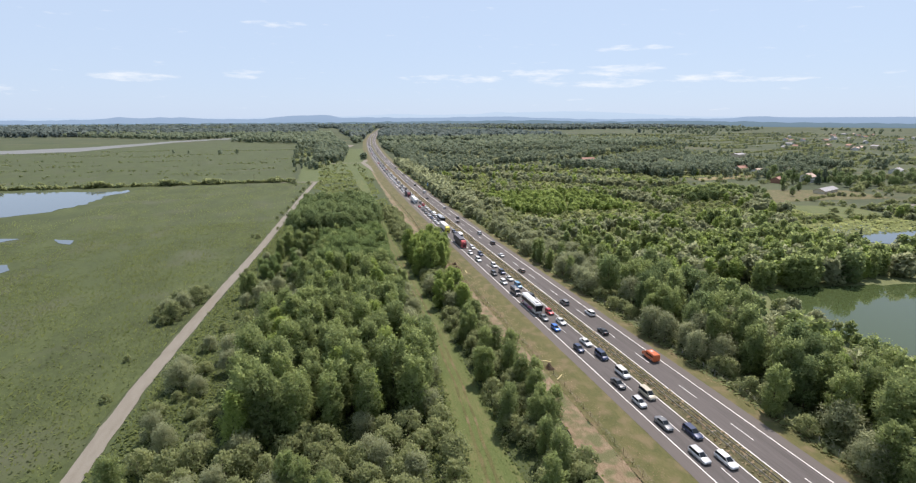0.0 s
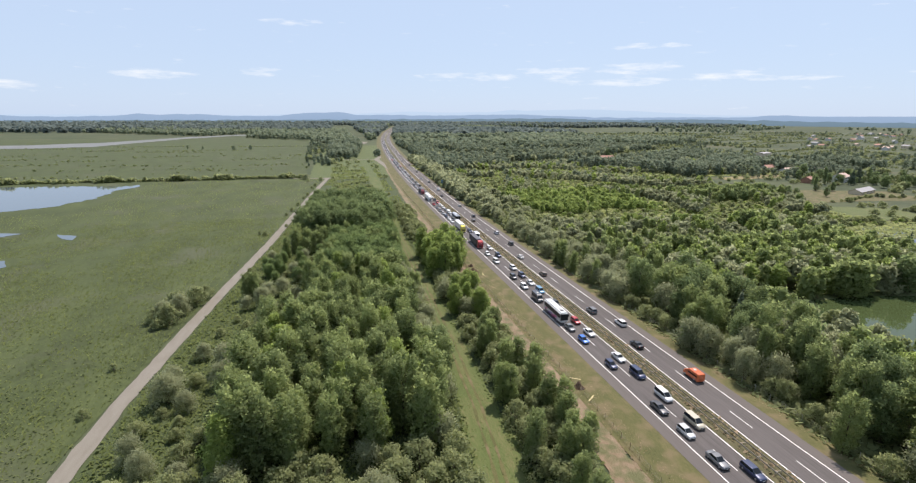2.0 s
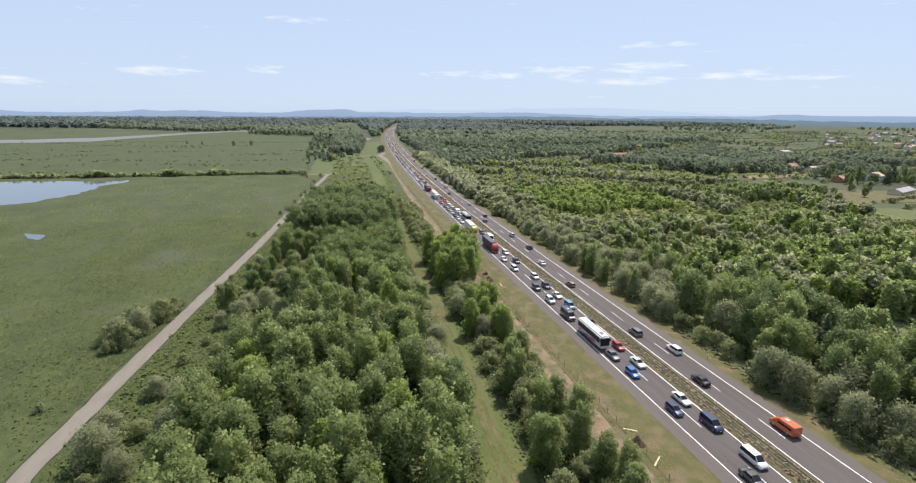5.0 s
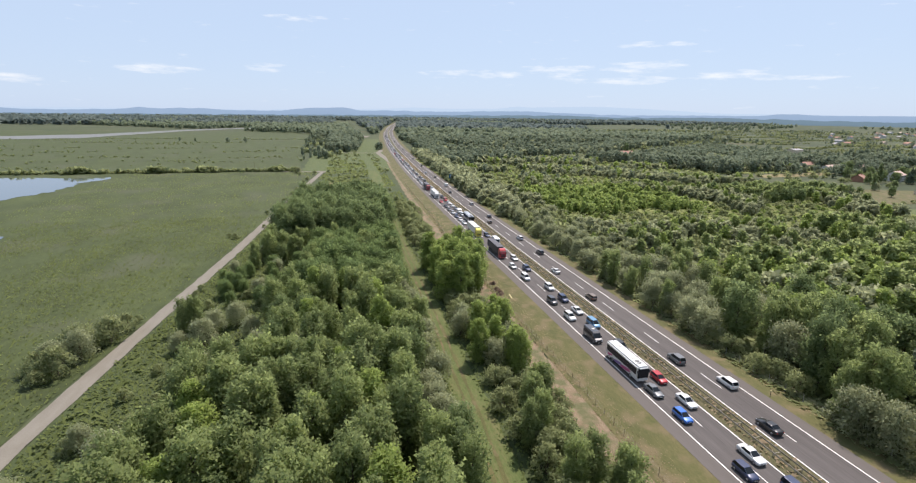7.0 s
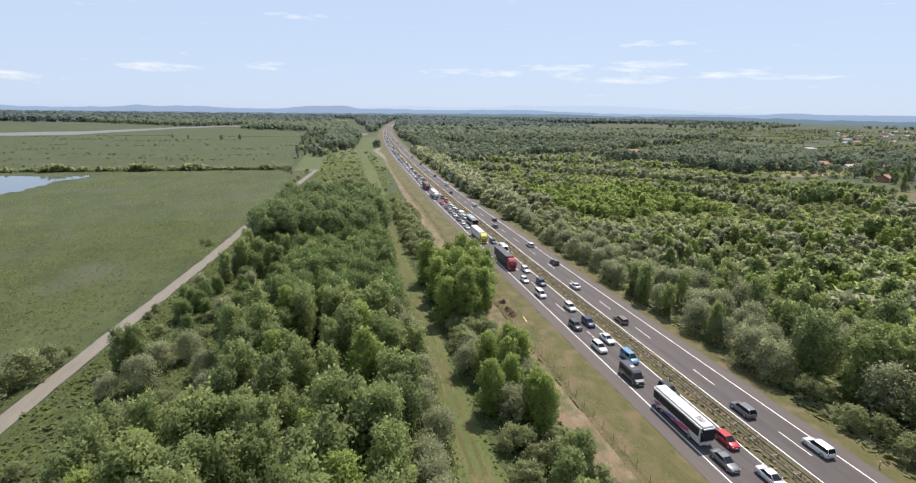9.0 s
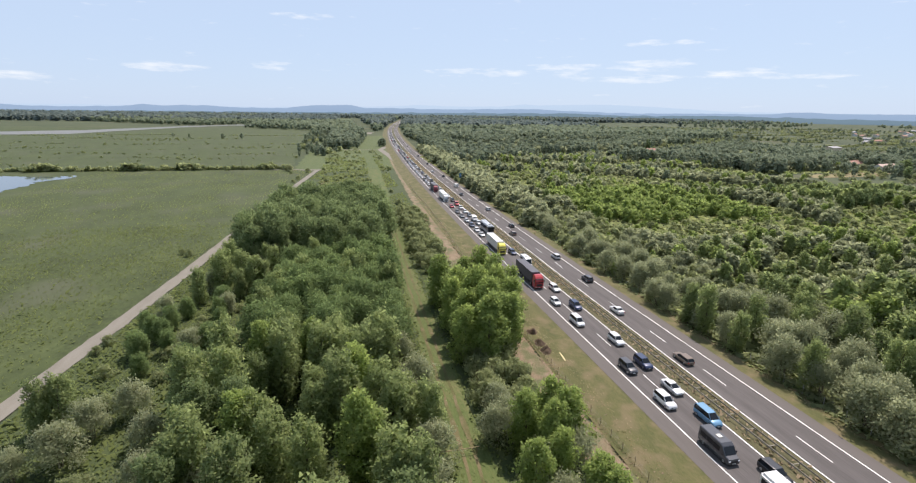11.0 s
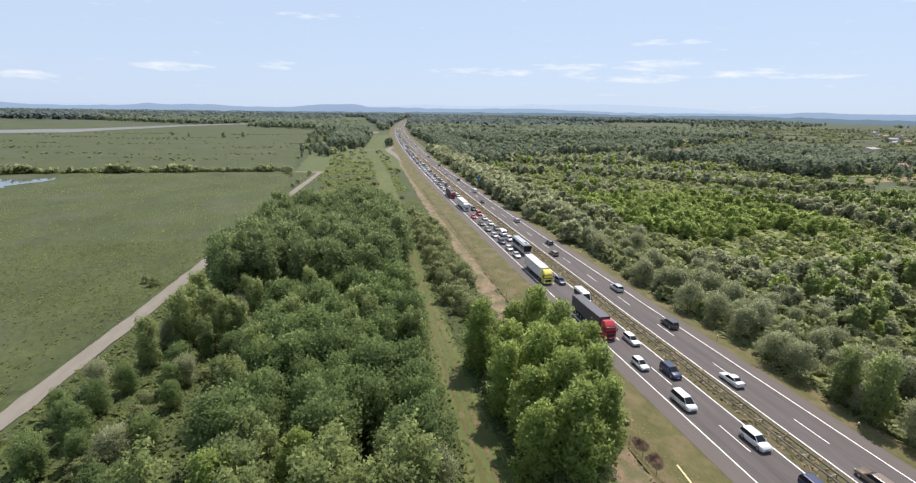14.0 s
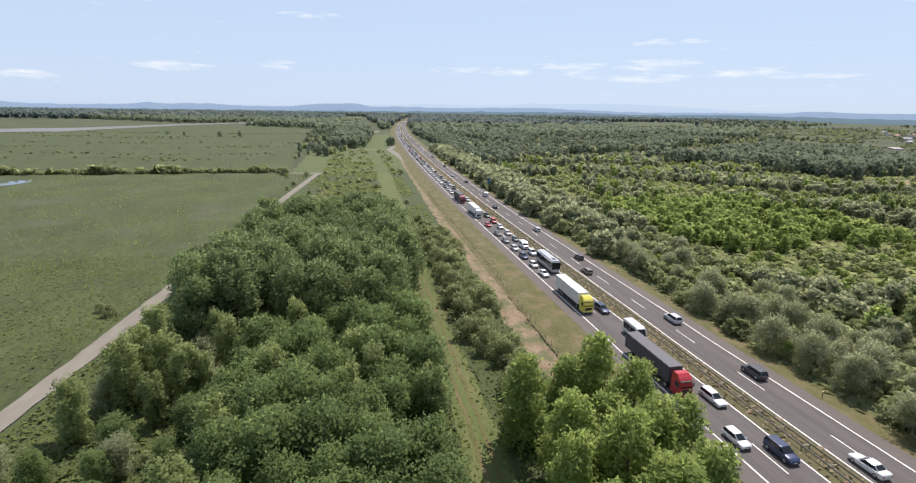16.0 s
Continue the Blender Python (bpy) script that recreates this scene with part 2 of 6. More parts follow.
M = {
    "plain_fields": patchwork("plain_fields"),
    "reed": grained("reed", [(0.025, 0.033, 0.010), (0.044, 0.058, 0.017), (0.066, 0.082, 0.026)], 18, 16, bump=0.4, depth=0.3, spread=(0.33, 0.66), stretch=(1, 0.6, 1), patch=((0.060, 0.068, 0.034), 30, 0.36)),
    "meadow": grained("meadow", [(0.0383, 0.0608, 0.0182), (0.0702, 0.0912, 0.0292), (0.0958, 0.1034, 0.0401)], 6, 14, bump=0.7, depth=0.3, spread=(0.33, 0.66)),
    "scrub_floor": grained("scrub_floor", [(0.029, 0.041, 0.014), (0.045, 0.060, 0.020), (0.060, 0.072, 0.026)], 5, 10, bump=0.5, depth=0.2),
    "forest_floor": grained("forest_floor", [(0.05, 0.064, 0.024), (0.1, 0.115, 0.044), (0.13, 0.135, 0.055)], 4, 12, bump=0.6, depth=0.3),
    "verge": grained("verge", [(0.0514, 0.058, 0.0167), (0.077, 0.0766, 0.0252), (0.112, 0.0975, 0.0397)], 3, 14, bump=0.5, depth=0.15, stretch=(1, 0.3, 1), spread=(0.33, 0.64), patch=((0.125, 0.1, 0.05), 4, 0.42)),
    "mown": grained("mown", [(0.055, 0.077, 0.019), (0.077, 0.097, 0.028), (0.122, 0.112, 0.047)], 3, 12, bump=0.4, depth=0.12, stretch=(1, 0.25, 1), spread=(0.33, 0.66)),
    "dirt": grained("dirt", [(0.115, 0.080, 0.046), (0.175, 0.128, 0.080), (0.235, 0.182, 0.120)], 1.8, 9, bump=0.9, depth=0.3, stretch=(1, 0.3, 1), spread=(0.32, 0.64), patch=((0.095, 0.096, 0.042), 3.2, 0.45)),
    "gravel": grained("gravel", [(0.1303, 0.1159, 0.0912), (0.1647, 0.1496, 0.1204), (0.1915, 0.1757, 0.1459)], 1.6, 18, bump=0.4, depth=0.05, stretch=(1, 0.25, 1), spread=(0.3, 0.66)),
    "asphalt": grained("asphalt", [(0.0526, 0.0468, 0.0441), (0.0771, 0.0691, 0.0652), (0.1019, 0.0912, 0.0862)], 1.6, 10, rough=0.82, bump=0.15, depth=0.01, stretch=(1, 0.03, 1), spread=(0.34, 0.66)),
    "shoulder": grained("shoulder", [(0.0784, 0.0693, 0.0618), (0.0967, 0.0851, 0.0768), (0.1096, 0.0975, 0.0891)], 2.5, 14, rough=0.85, bump=0.15, depth=0.01, stretch=(1, 0.05, 1), spread=(0.25, 0.75)),
    "paint": grained("paint", [(0.5084, 0.5002, 0.4674), (0.656, 0.6478, 0.615)], 1.5, 12, rough=0.6, bump=0.05, depth=0.005, spread=(0.25, 0.6)),
    "median_soil": grained("median_soil", [(0.0365, 0.0395, 0.0152), (0.079, 0.073, 0.0334), (0.1277, 0.1094, 0.0608)], 1.5, 10, bump=0.6, depth=0.1, stretch=(1, 0.4, 1)),
    "straw_field": grained("straw_field", [(0.1539, 0.1254, 0.057), (0.1938, 0.1653, 0.0798)], 8, 14, bump=0.3, depth=0.1),
    "bark": grained("bark", [(0.07, 0.055, 0.04), (0.14, 0.115, 0.085)], 0.4, 6, bump=0.6, depth=0.03, stretch=(1, 1, 0.3)),
    "alder": leaves("alder_leaves", (0.180, 0.225, 0.096), (0.318, 0.378, 0.145)),
    "oak": leaves("oak_leaves", (0.130, 0.176, 0.078), (0.225, 0.285, 0.120)),
    "willow": leaves("willow_leaves", (0.262, 0.288, 0.165), (0.335, 0.362, 0.208)),
    "acacia": leaves("acacia_leaves", (0.128, 0.180, 0.072), (0.202, 0.270, 0.098)),
    "poplar": leaves("poplar_leaves", (0.205, 0.268, 0.086), (0.345, 0.425, 0.122)),
    "bush": leaves("bush_leaves", (0.200, 0.230, 0.112), (0.318, 0.352, 0.165)),
    "conifer": leaves("conifer_needles", (0.073, 0.102, 0.066), (0.147, 0.175, 0.102), through=0.1),
    # pale bluish tones: the haze of distance is put into these leaf colours
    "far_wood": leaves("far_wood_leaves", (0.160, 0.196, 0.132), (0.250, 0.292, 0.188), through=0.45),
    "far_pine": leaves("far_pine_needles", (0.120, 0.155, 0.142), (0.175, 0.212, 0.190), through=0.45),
    "reed_leaf": leaves("reed_leaves", (0.130, 0.160, 0.055), (0.275, 0.308, 0.112), through=0.6),
    "meadow_herb": leaves("meadow_herb_leaves", (0.225, 0.262, 0.102), (0.350, 0.375, 0.155), through=0.6),
    "herb": leaves("herb_leaves", (0.108, 0.138, 0.048), (0.200, 0.236, 0.082), through=0.6),
    "dry_herb": leaves("dry_herb_leaves", (0.251, 0.199, 0.122), (0.434, 0.337, 0.224), through=0.6),
    # the second tone of each hill is blue air haze, given as glow
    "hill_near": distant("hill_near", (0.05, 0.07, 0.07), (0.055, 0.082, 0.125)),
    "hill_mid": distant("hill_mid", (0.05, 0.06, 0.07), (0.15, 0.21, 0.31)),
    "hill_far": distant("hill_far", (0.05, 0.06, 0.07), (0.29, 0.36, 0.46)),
}
M["water"] = bpy.data.materials.new("pond_water")


def build_water(m, tone, rough):
    m.use_nodes = True
    nt = m.node_tree
    bs = nt.nodes["Principled BSDF"]
    bs.inputs["Base Color"].default_value = (*tone, 1)
    bs.inputs["Roughness"].default_value = rough
    bs.inputs["IOR"].default_value = 1.33
    tc, nz, bp = nt.nodes.new("ShaderNodeTexCoord"), nt.nodes.new("ShaderNodeTexNoise"), nt.nodes.new("ShaderNodeBump")
    nz.inputs["Scale"].default_value, nz.inputs["Detail"].default_value = 0.8, 4
    bp.inputs["Strength"].default_value, bp.inputs["Distance"].default_value = 0.12, 0.02
    nt.links.new(tc.outputs["Object"], nz.inputs["Vector"])
    nt.links.new(nz.outputs["Fac"], bp.inputs["Height"])
    nt.links.new(bp.outputs[0], bs.inputs["Normal"])
    return m


build_water(M["water"], (0.045, 0.062, 0.024), 0.05)
M["grey_water"] = build_water(bpy.data.materials.new("lake_water"), (0.07, 0.09, 0.1), 0.06)
M["river_silt"] = grained("river_silt", [(0.108, 0.1073, 0.095), (0.1584, 0.1591, 0.1482)], 30, 10, rough=0.5, bump=0.1, depth=0.1)


# ---- helpers of the place ----
def part(name, bm, material, parent=None, label=""):
    """Links a bmesh as one mesh object under a thing or a part."""
    me = bpy.data.meshes.new(name)
    bm.to_mesh(me)
    bm.free()
    me.materials.append(material)
    ob = new(name, me)
    if parent:
        ob.parent = parent
    return tagged(ob, label)


def sheet(name, verts, faces, material, parent=None, smooth=False, normals=None):
    """Links arrays of corners and faces of three or four corners as one mesh object; normals: one for each corner, for soft leafy shading."""
    verts, faces = np.asarray(verts, np.float32), np.asarray(faces, np.int32)
    me = bpy.data.meshes.new(name)
    n, k = faces.shape
    me.vertices.add(len(verts))
    me.vertices.foreach_set("co", verts.ravel())
    me.loops.add(n * k)
    me.loops.foreach_set("vertex_index", faces.ravel())
    me.polygons.add(n)
    me.polygons.foreach_set("loop_start", np.arange(0, n * k, k, dtype=np.int32))
    if smooth:
        me.polygons.foreach_set("use_smooth", np.ones(n, bool))
    me.materials.append(material)
    me.update(calc_edges=True)
    if normals is not None:
        soft = me.attributes.new("custom_normal", "FLOAT_VECTOR", "POINT")
        soft.data.foreach_set("vector", np.asarray(normals, np.float32).ravel())
    ob = new(name, me)
    if parent:
        ob.parent = parent
    return ob


ROAD_Y = np.arange(-400.0, 4900.0, 6.0)


def road_line():
    """The x of the motorway's middle along y: straight, then a long bend to the right."""
    ys = [-500, 300, 435, 522, 618, 821, 1025, 1269, 1496, 1916, 2434, 5000]
    xs = [10.2, 10.2, 12.2, 14.6, 18.4, 27.5, 41, 60, 82, 132, 207, 600]
    x = np.interp(ROAD_Y, ys, xs)
    pad = np.r_[np.full(20, x[0]), x, np.full(20, x[-1])]
    x = np.convolve(pad, np.ones(41) / 41, "valid")
    return np.where(ROAD_Y < 250, 10.2, x)


ROAD_X = road_line()


def road_x(y):
    return np.interp(y, ROAD_Y, ROAD_X)


def ribbon(name, material, ys, left, right, z, parent=None, ragged=0.0, rows=2):
    """A strip between two lines of x along y; ragged lets its sides wander."""
    ys = np.asarray(ys, float)
    rng = np.random.default_rng(abs(hash_name(name)) % 9999)
    a, b = np.broadcast_to(left, ys.shape).astype(float), np.broadcast_to(right, ys.shape).astype(float)
    if ragged:
        a, b = a + rng.normal(0, ragged, len(ys)), b + rng.normal(0, ragged, len(ys))
    z = np.broadcast_to(z, ys.shape) if np.ndim(z) < 2 else z
    verts, n = [], len(ys)
    for k in range(rows):
        f = k / (rows - 1)
        verts.append(np.stack([a + (b - a) * f, ys, z if np.ndim(z) < 2 else z[k]], 1))
    faces = []
    for k in range(rows - 1):
        i = np.arange(n - 1) + k * n
        faces.append(np.stack([i, i + n, i + n + 1, i + 1], 1))
    return sheet(name, np.concatenate(verts), np.concatenate(faces), material, parent)


def hash_name(name):
    return sum((i + 1) * ord(c) for i, c in enumerate(name))


def blot(name, material, outline, z, wander=2.0, seed=1):
    """A flat patch with a softly wandering outline round the given corners."""
    rng = np.random.default_rng(seed)
    pts = []
    for (x0, y0), (x1, y1) in zip(outline, outline[1:] + outline[:1]):
        far = math.hypot(x1 - x0, y1 - y0)
        for k in range(max(2, int(far / 4))):
            f = k / max(2, int(far / 4))
            pts.append((x0 + (x1 - x0) * f + rng.normal(0, wander * 0.4), y0 + (y1 - y0) * f + rng.normal(0, wander * 0.4), z))
    bm = bmesh.new()
    bm.faces.new([bm.verts.new(p) for p in pts])
    bmesh.ops.triangulate(bm, faces=bm.faces[:])
    return part(name, bm, material)


PATH_Y = [-200, 40, 91, 124, 162, 201, 262, 363, 440, 529]
PATH_X = [-113, -113, -112.5, -111.5, -108, -104, -97, -88, -81, -71.5]


def path_x(y):
    return np.interp(y, PATH_Y, PATH_X)


def strip_l(y):
    return np.interp(y, [30, 72, 108, 136, 173, 284, 436, 544], [-45, -43, -39, -37, -36, -34, -34, -30])


def strip_r(y):
    return np.interp(y, [30, 72, 103, 130, 172, 284, 401, 543], [-36, -34, -32, -31.5, -31, -29.5, -25, -21])


def dirt_l(y):
    return np.interp(y, [20, 77, 101, 250, 305, 350, 399, 508, 700], [-20, -19, -17, -18, -16, -15, -14, -10, -2])


def dirt_r(y):
    return np.interp(y, [20, 83, 103, 250, 305, 350, 399, 508, 700], [-13, -12, -11.5, -13, -11, -10, -10, -7, 1])


# ---- ground ----
def build_ground():
    xs = np.r_[np.linspace(-5200, -700, 16), np.linspace(-600, 600, 61), np.linspace(700, 5200, 16)]
    ys = np.r_[np.linspace(-1500, -200, 8), np.linspace(-150, 1200, 61), np.linspace(1300, 5200, 30)]
    X, Y = np.meshgrid(xs, ys)
    V = np.stack([X.ravel(), Y.ravel(), np.full(X.size, -0.6)], 1)
    i = (np.arange(len(ys) - 1)[:, None] * len(xs) + np.arange(len(xs) - 1)).ravel()
    tagged(sheet("ground", V, np.stack([i, i + 1, i + 1 + len(xs), i + len(xs)], 1), M["plain_fields"]), "flat green plain of fields and meadows reaching the horizon", "ground", kind="structure")


build_ground()
yy = np.arange(-300, 1000, 5.0)
near = np.arange(-150, 531, 4.0)
tagged(ribbon("reed_field", M["reed"], np.arange(-300, 541, 8.0), -900, np.interp(np.arange(-300, 541, 8.0), PATH_Y, PATH_X) - 2.2, -0.5, ragged=0.5), "wide marsh of pale green reeds beside the gravel track", "marsh", kind="structure")
tagged(ribbon("far_marsh", M["reed"], np.arange(552, 1500, 12.0), -1200, -96, -0.5, ragged=2.0), "flat green marsh meadow behind the hedge dyke", "marsh", kind="structure")
tagged(ribbon("scrub_ground", M["scrub_floor"], near, path_x(near) + 1.8, strip_l(near), -0.48, ragged=0.4), "green herb layer under shrubs and trees", "ground", kind="structure")
tagged(ribbon("grass_strip", M["mown"], near, strip_l(near) - 0.4, strip_r(near) + 0.6, -0.44, ragged=0.35), "mown grass ride between the trees with wheel tracks", "grass", kind="structure")
wt = np.arange(40, 330, 3.0)
for side in (-0.85, 0.85):
    tagged(ribbon("wheel_track", M["verge"], wt, (strip_l(wt) + strip_r(wt)) / 2 + side - 0.3, (strip_l(wt) + strip_r(wt)) / 2 + side + 0.3, -0.41, ragged=0.1), "worn brown wheel track in the grass ride", "track", kind="structure")
tagged(ribbon("hedge_ground", M["scrub_floor"], near, strip_r(near) + 0.5, dirt_l(near) + 0.3, -0.47, ragged=0.3), "weedy ground under the roadside shrubs", "ground", kind="structure")
tagged(ribbon("dirt_track", M["dirt"], np.arange(-150, 700, 2.5), dirt_l(np.arange(-150, 700, 2.5)), dirt_r(np.arange(-150, 700, 2.5)), -0.42, ragged=0.35), "bare sandy brown earth track along the motorway", "track", kind="structure")
tagged(ribbon("gravel_path", M["gravel"], np.arange(-200, 530, 3.0), path_x(np.arange(-200, 530, 3.0)) - 1.9, path_x(np.arange(-200, 530, 3.0)) + 1.9, -0.36, ragged=0.12), "pale grey gravel track along the reeds", "path", kind="structure")
tagged(blot("gravel_spur", M["gravel"], [(-82, 526), (-62, 522), (-60, 527), (-70, 531), (-95, 534), (-112, 535), (-112, 532), (-95, 530)], -0.35, 0.5), "pale gravel junction at the end of the track", "path", kind="structure")
tagged(ribbon("rough_meadow", M["meadow"], np.arange(531, 1100, 6.0), -90, road_x(np.arange(531, 1100, 6.0)) - 22, -0.46, ragged=1.0), "rough green meadow with shrubs", "meadow", kind="structure")
tagged(blot("farm_lane", M["gravel"], [(-1, 508), (4, 508), (2, 640), (-2, 741), (8, 790), (3, 800), (-9, 741), (-5, 640)], -0.33, 0.6), "pale gravel lane beside the motorway", "path", kind="structure")
tagged(blot("cross_lane", M["gravel"], [(-80, 742), (-4, 738), (-4, 742), (-80, 748)], -0.34, 0.6), "pale gravel lane crossing the meadow", "path", kind="structure")

vy = ROAD_Y[ROAD_Y < 3000]
vx = road_x(vy)


def verge(name, a, b, label):
    za = np.full(len(vy), -0.03)
    zb = np.full(len(vy), -0.4)
    V = np.concatenate([np.stack([vx + a, vy, za], 1), np.stack([vx + a + (b - a) * 0.5, vy, za - 0.12], 1), np.stack([vx + b, vy, zb], 1)])
    n = len(vy)
    i = np.arange(n - 1)
    F = np.concatenate([np.stack([i, i + n, i + n + 1, i + 1], 1), np.stack([i + n, i + 2 * n, i + 2 * n + 1, i + n + 1], 1)])
    return tagged(sheet(name, V, F, M["verge"]), label, "verge", kind="structure")


verge("verge_west", -13.1, -22.5, "dry mown grass verge beside the motorway")
verge("verge_east", 12.7, 18.2, "dry mown grass verge before the wood")

# ---- motorway ----
road = tagged(new("road"), "grey asphalt dual carriageway motorway with white lane lines", "motorway", kind="structure")


def lane_strip(name, a, b, z, material, lo=-300, hi=4800):
    ys = ROAD_Y[(ROAD_Y >= lo) & (ROAD_Y <= hi)]
    return ribbon(name, material, ys, road_x(ys) + a, road_x(ys) + b, z, road)


lane_strip("carriageway", -10.3, -2.35, 0.0, M["asphalt"])
lane_strip("carriageway", 2.35, 10.2, 0.0, M["asphalt"])
lane_strip("hard_shoulder", -13.2, -10.3, -0.004, M["shoulder"])
lane_strip("hard_shoulder", 10.2, 12.8, -0.004, M["shoulder"])
lane_strip("median_strip", -2.35, 2.35, -0.01, M["median_soil"])
for u in (-10.2, -2.6, 2.6, 10.06):
    lane_strip("edge_line", u - 0.11, u + 0.11, 0.008, M["paint"], hi=2400)


def dash_lines():
    me = bpy.data.meshes.new("lane_dash")
    me.from_pydata([(-0.085, -6, 0), (0.085, -6, 0), (0.085, 0, 0), (-0.085, 0, 0)], [], [(0, 1, 2, 3)])
    me.materials.append(M["paint"])
    east = [56.7 - 17.3 * 2, 56.7 - 17.3, 56.7, 74, 90.1, 107.9, 124, 141.2, 161.7, 182.2, 199.8, 217.7, 235.4, 252.8]
    west = [63.1 - 34.4, 63.1 - 17.2, 63.1, 80.3, 97, 114, 131.2, 149, 165.8, 182.8, 200.6, 218.3]
    for u, marks in ((6.2, east), (-6.41, west)):
        while marks[-1] < 1500:
            marks.append(marks[-1] + 17.4)
        for y in marks:
            ob = new("lane_dash", me)
            turn = math.degrees(math.atan2(road_x(y - 6) - road_x(y), 6))
            ob.matrix_world = pose(float(road_x(y)) + u, y, 0.008, 0, 0, turn)
            ob.parent = road


dash_lines()

# ---- water ----
tagged(blot("pond_1", M["grey_water"], [(-520, 515), (-338, 519), (-292, 515), (-250, 504), (-236, 512), (-232, 500), (-242, 475), (-240, 435), (-253, 404), (-272, 387), (-330, 372), (-520, 380)], -0.4, 3), "still open water between the reeds, reflecting the sky", "pond", kind="structure")
tagged(blot("pond_2", M["grey_water"], [(-250, 322), (-226, 315), (-232, 309), (-250, 308)], -0.4, 1), "small pool between the reeds", "pond", kind="structure")
tagged(blot("pond_3", M["grey_water"], [(-208, 309), (-196, 303), (-194, 293), (-201, 298)], -0.4, 1), "small pool between the reeds", "pond", kind="structure")
tagged(blot("pond_4", M["grey_water"], [(-225, 262), (-204, 258), (-198, 248), (-202, 238), (-225, 240)], -0.4, 1), "small pool between the reeds", "pond", kind="structure")
tagged(blot("pond_5", M["water"], [(96, 140), (119, 138), (143, 134), (175, 128), (185, 95), (150, 70), (104, 72), (84, 92), (80, 118)], -0.4, 1.5), "green fish pond among trees, still water", "pond", kind="structure")
tagged(blot("pond_6", M["grey_water"], [(230, 230), (244, 226), (258, 217), (275, 200), (270, 176), (226, 176), (207, 190), (218, 206)], -0.4, 1.5), "pale pond among trees and meadows", "pond", kind="structure")
RIVER_NEAR = [(-1100, 1080), (-593, 1105), (-525, 1130), (-500, 1244), (-445, 1475), (-366, 1660), (-250, 1690), (-195, 1590), (-141, 1400)]
RIVER_FAR = [(-1100, 1190), (-670, 1215), (-575, 1290), (-530, 1400), (-470, 1580), (-365, 1760), (-240, 1775), (-170, 1650), (-132, 1440)]


def build_river():
    k = np.linspace(0, 8, 81)
    sides = []
    for line in (RIVER_NEAR, RIVER_FAR):
        sides.append(np.stack([np.interp(k, range(9), [p[0] for p in line]), np.interp(k, range(9), [p[1] for p in line]) + np.sin(k * 5) * 6, np.full(81, -0.4)], 1))
    i = np.arange(80)
    return tagged(sheet("river", np.concatenate(sides), np.stack([i, i + 1, i + 82, i + 81], 1), M["river_silt"]), "pale silty river bend crossing the marsh", "river", kind="structure")


build_river()

# ---- fields by the village ----
tagged(blot("bright_field", M["mown"], [(250, 240), (305, 240), (315, 272), (262, 292)], -0.47, 1), "mown green meadow by the pond", "field", kind="structure")
tagged(blot("village_field", M["verge"], [(318, 300), (390, 290), (395, 335), (325, 360), (270, 300)], -0.48, 1), "dry grassy field before the houses", "field", kind="structure")
tagged(blot("straw_field", M["straw_field"], [(318, 432), (395, 436), (425, 452), (400, 460), (330, 452)], -0.47, 1), "pale straw-coloured field at the wood's edge", "field", kind="structure")
tagged(blot("village_lane", M["gravel"], [(330, 255), (420, 270), (520, 262), (520, 265), (420, 274), (330, 259)], -0.42, 0.3), "pale lane through the meadows", "path", kind="structure")

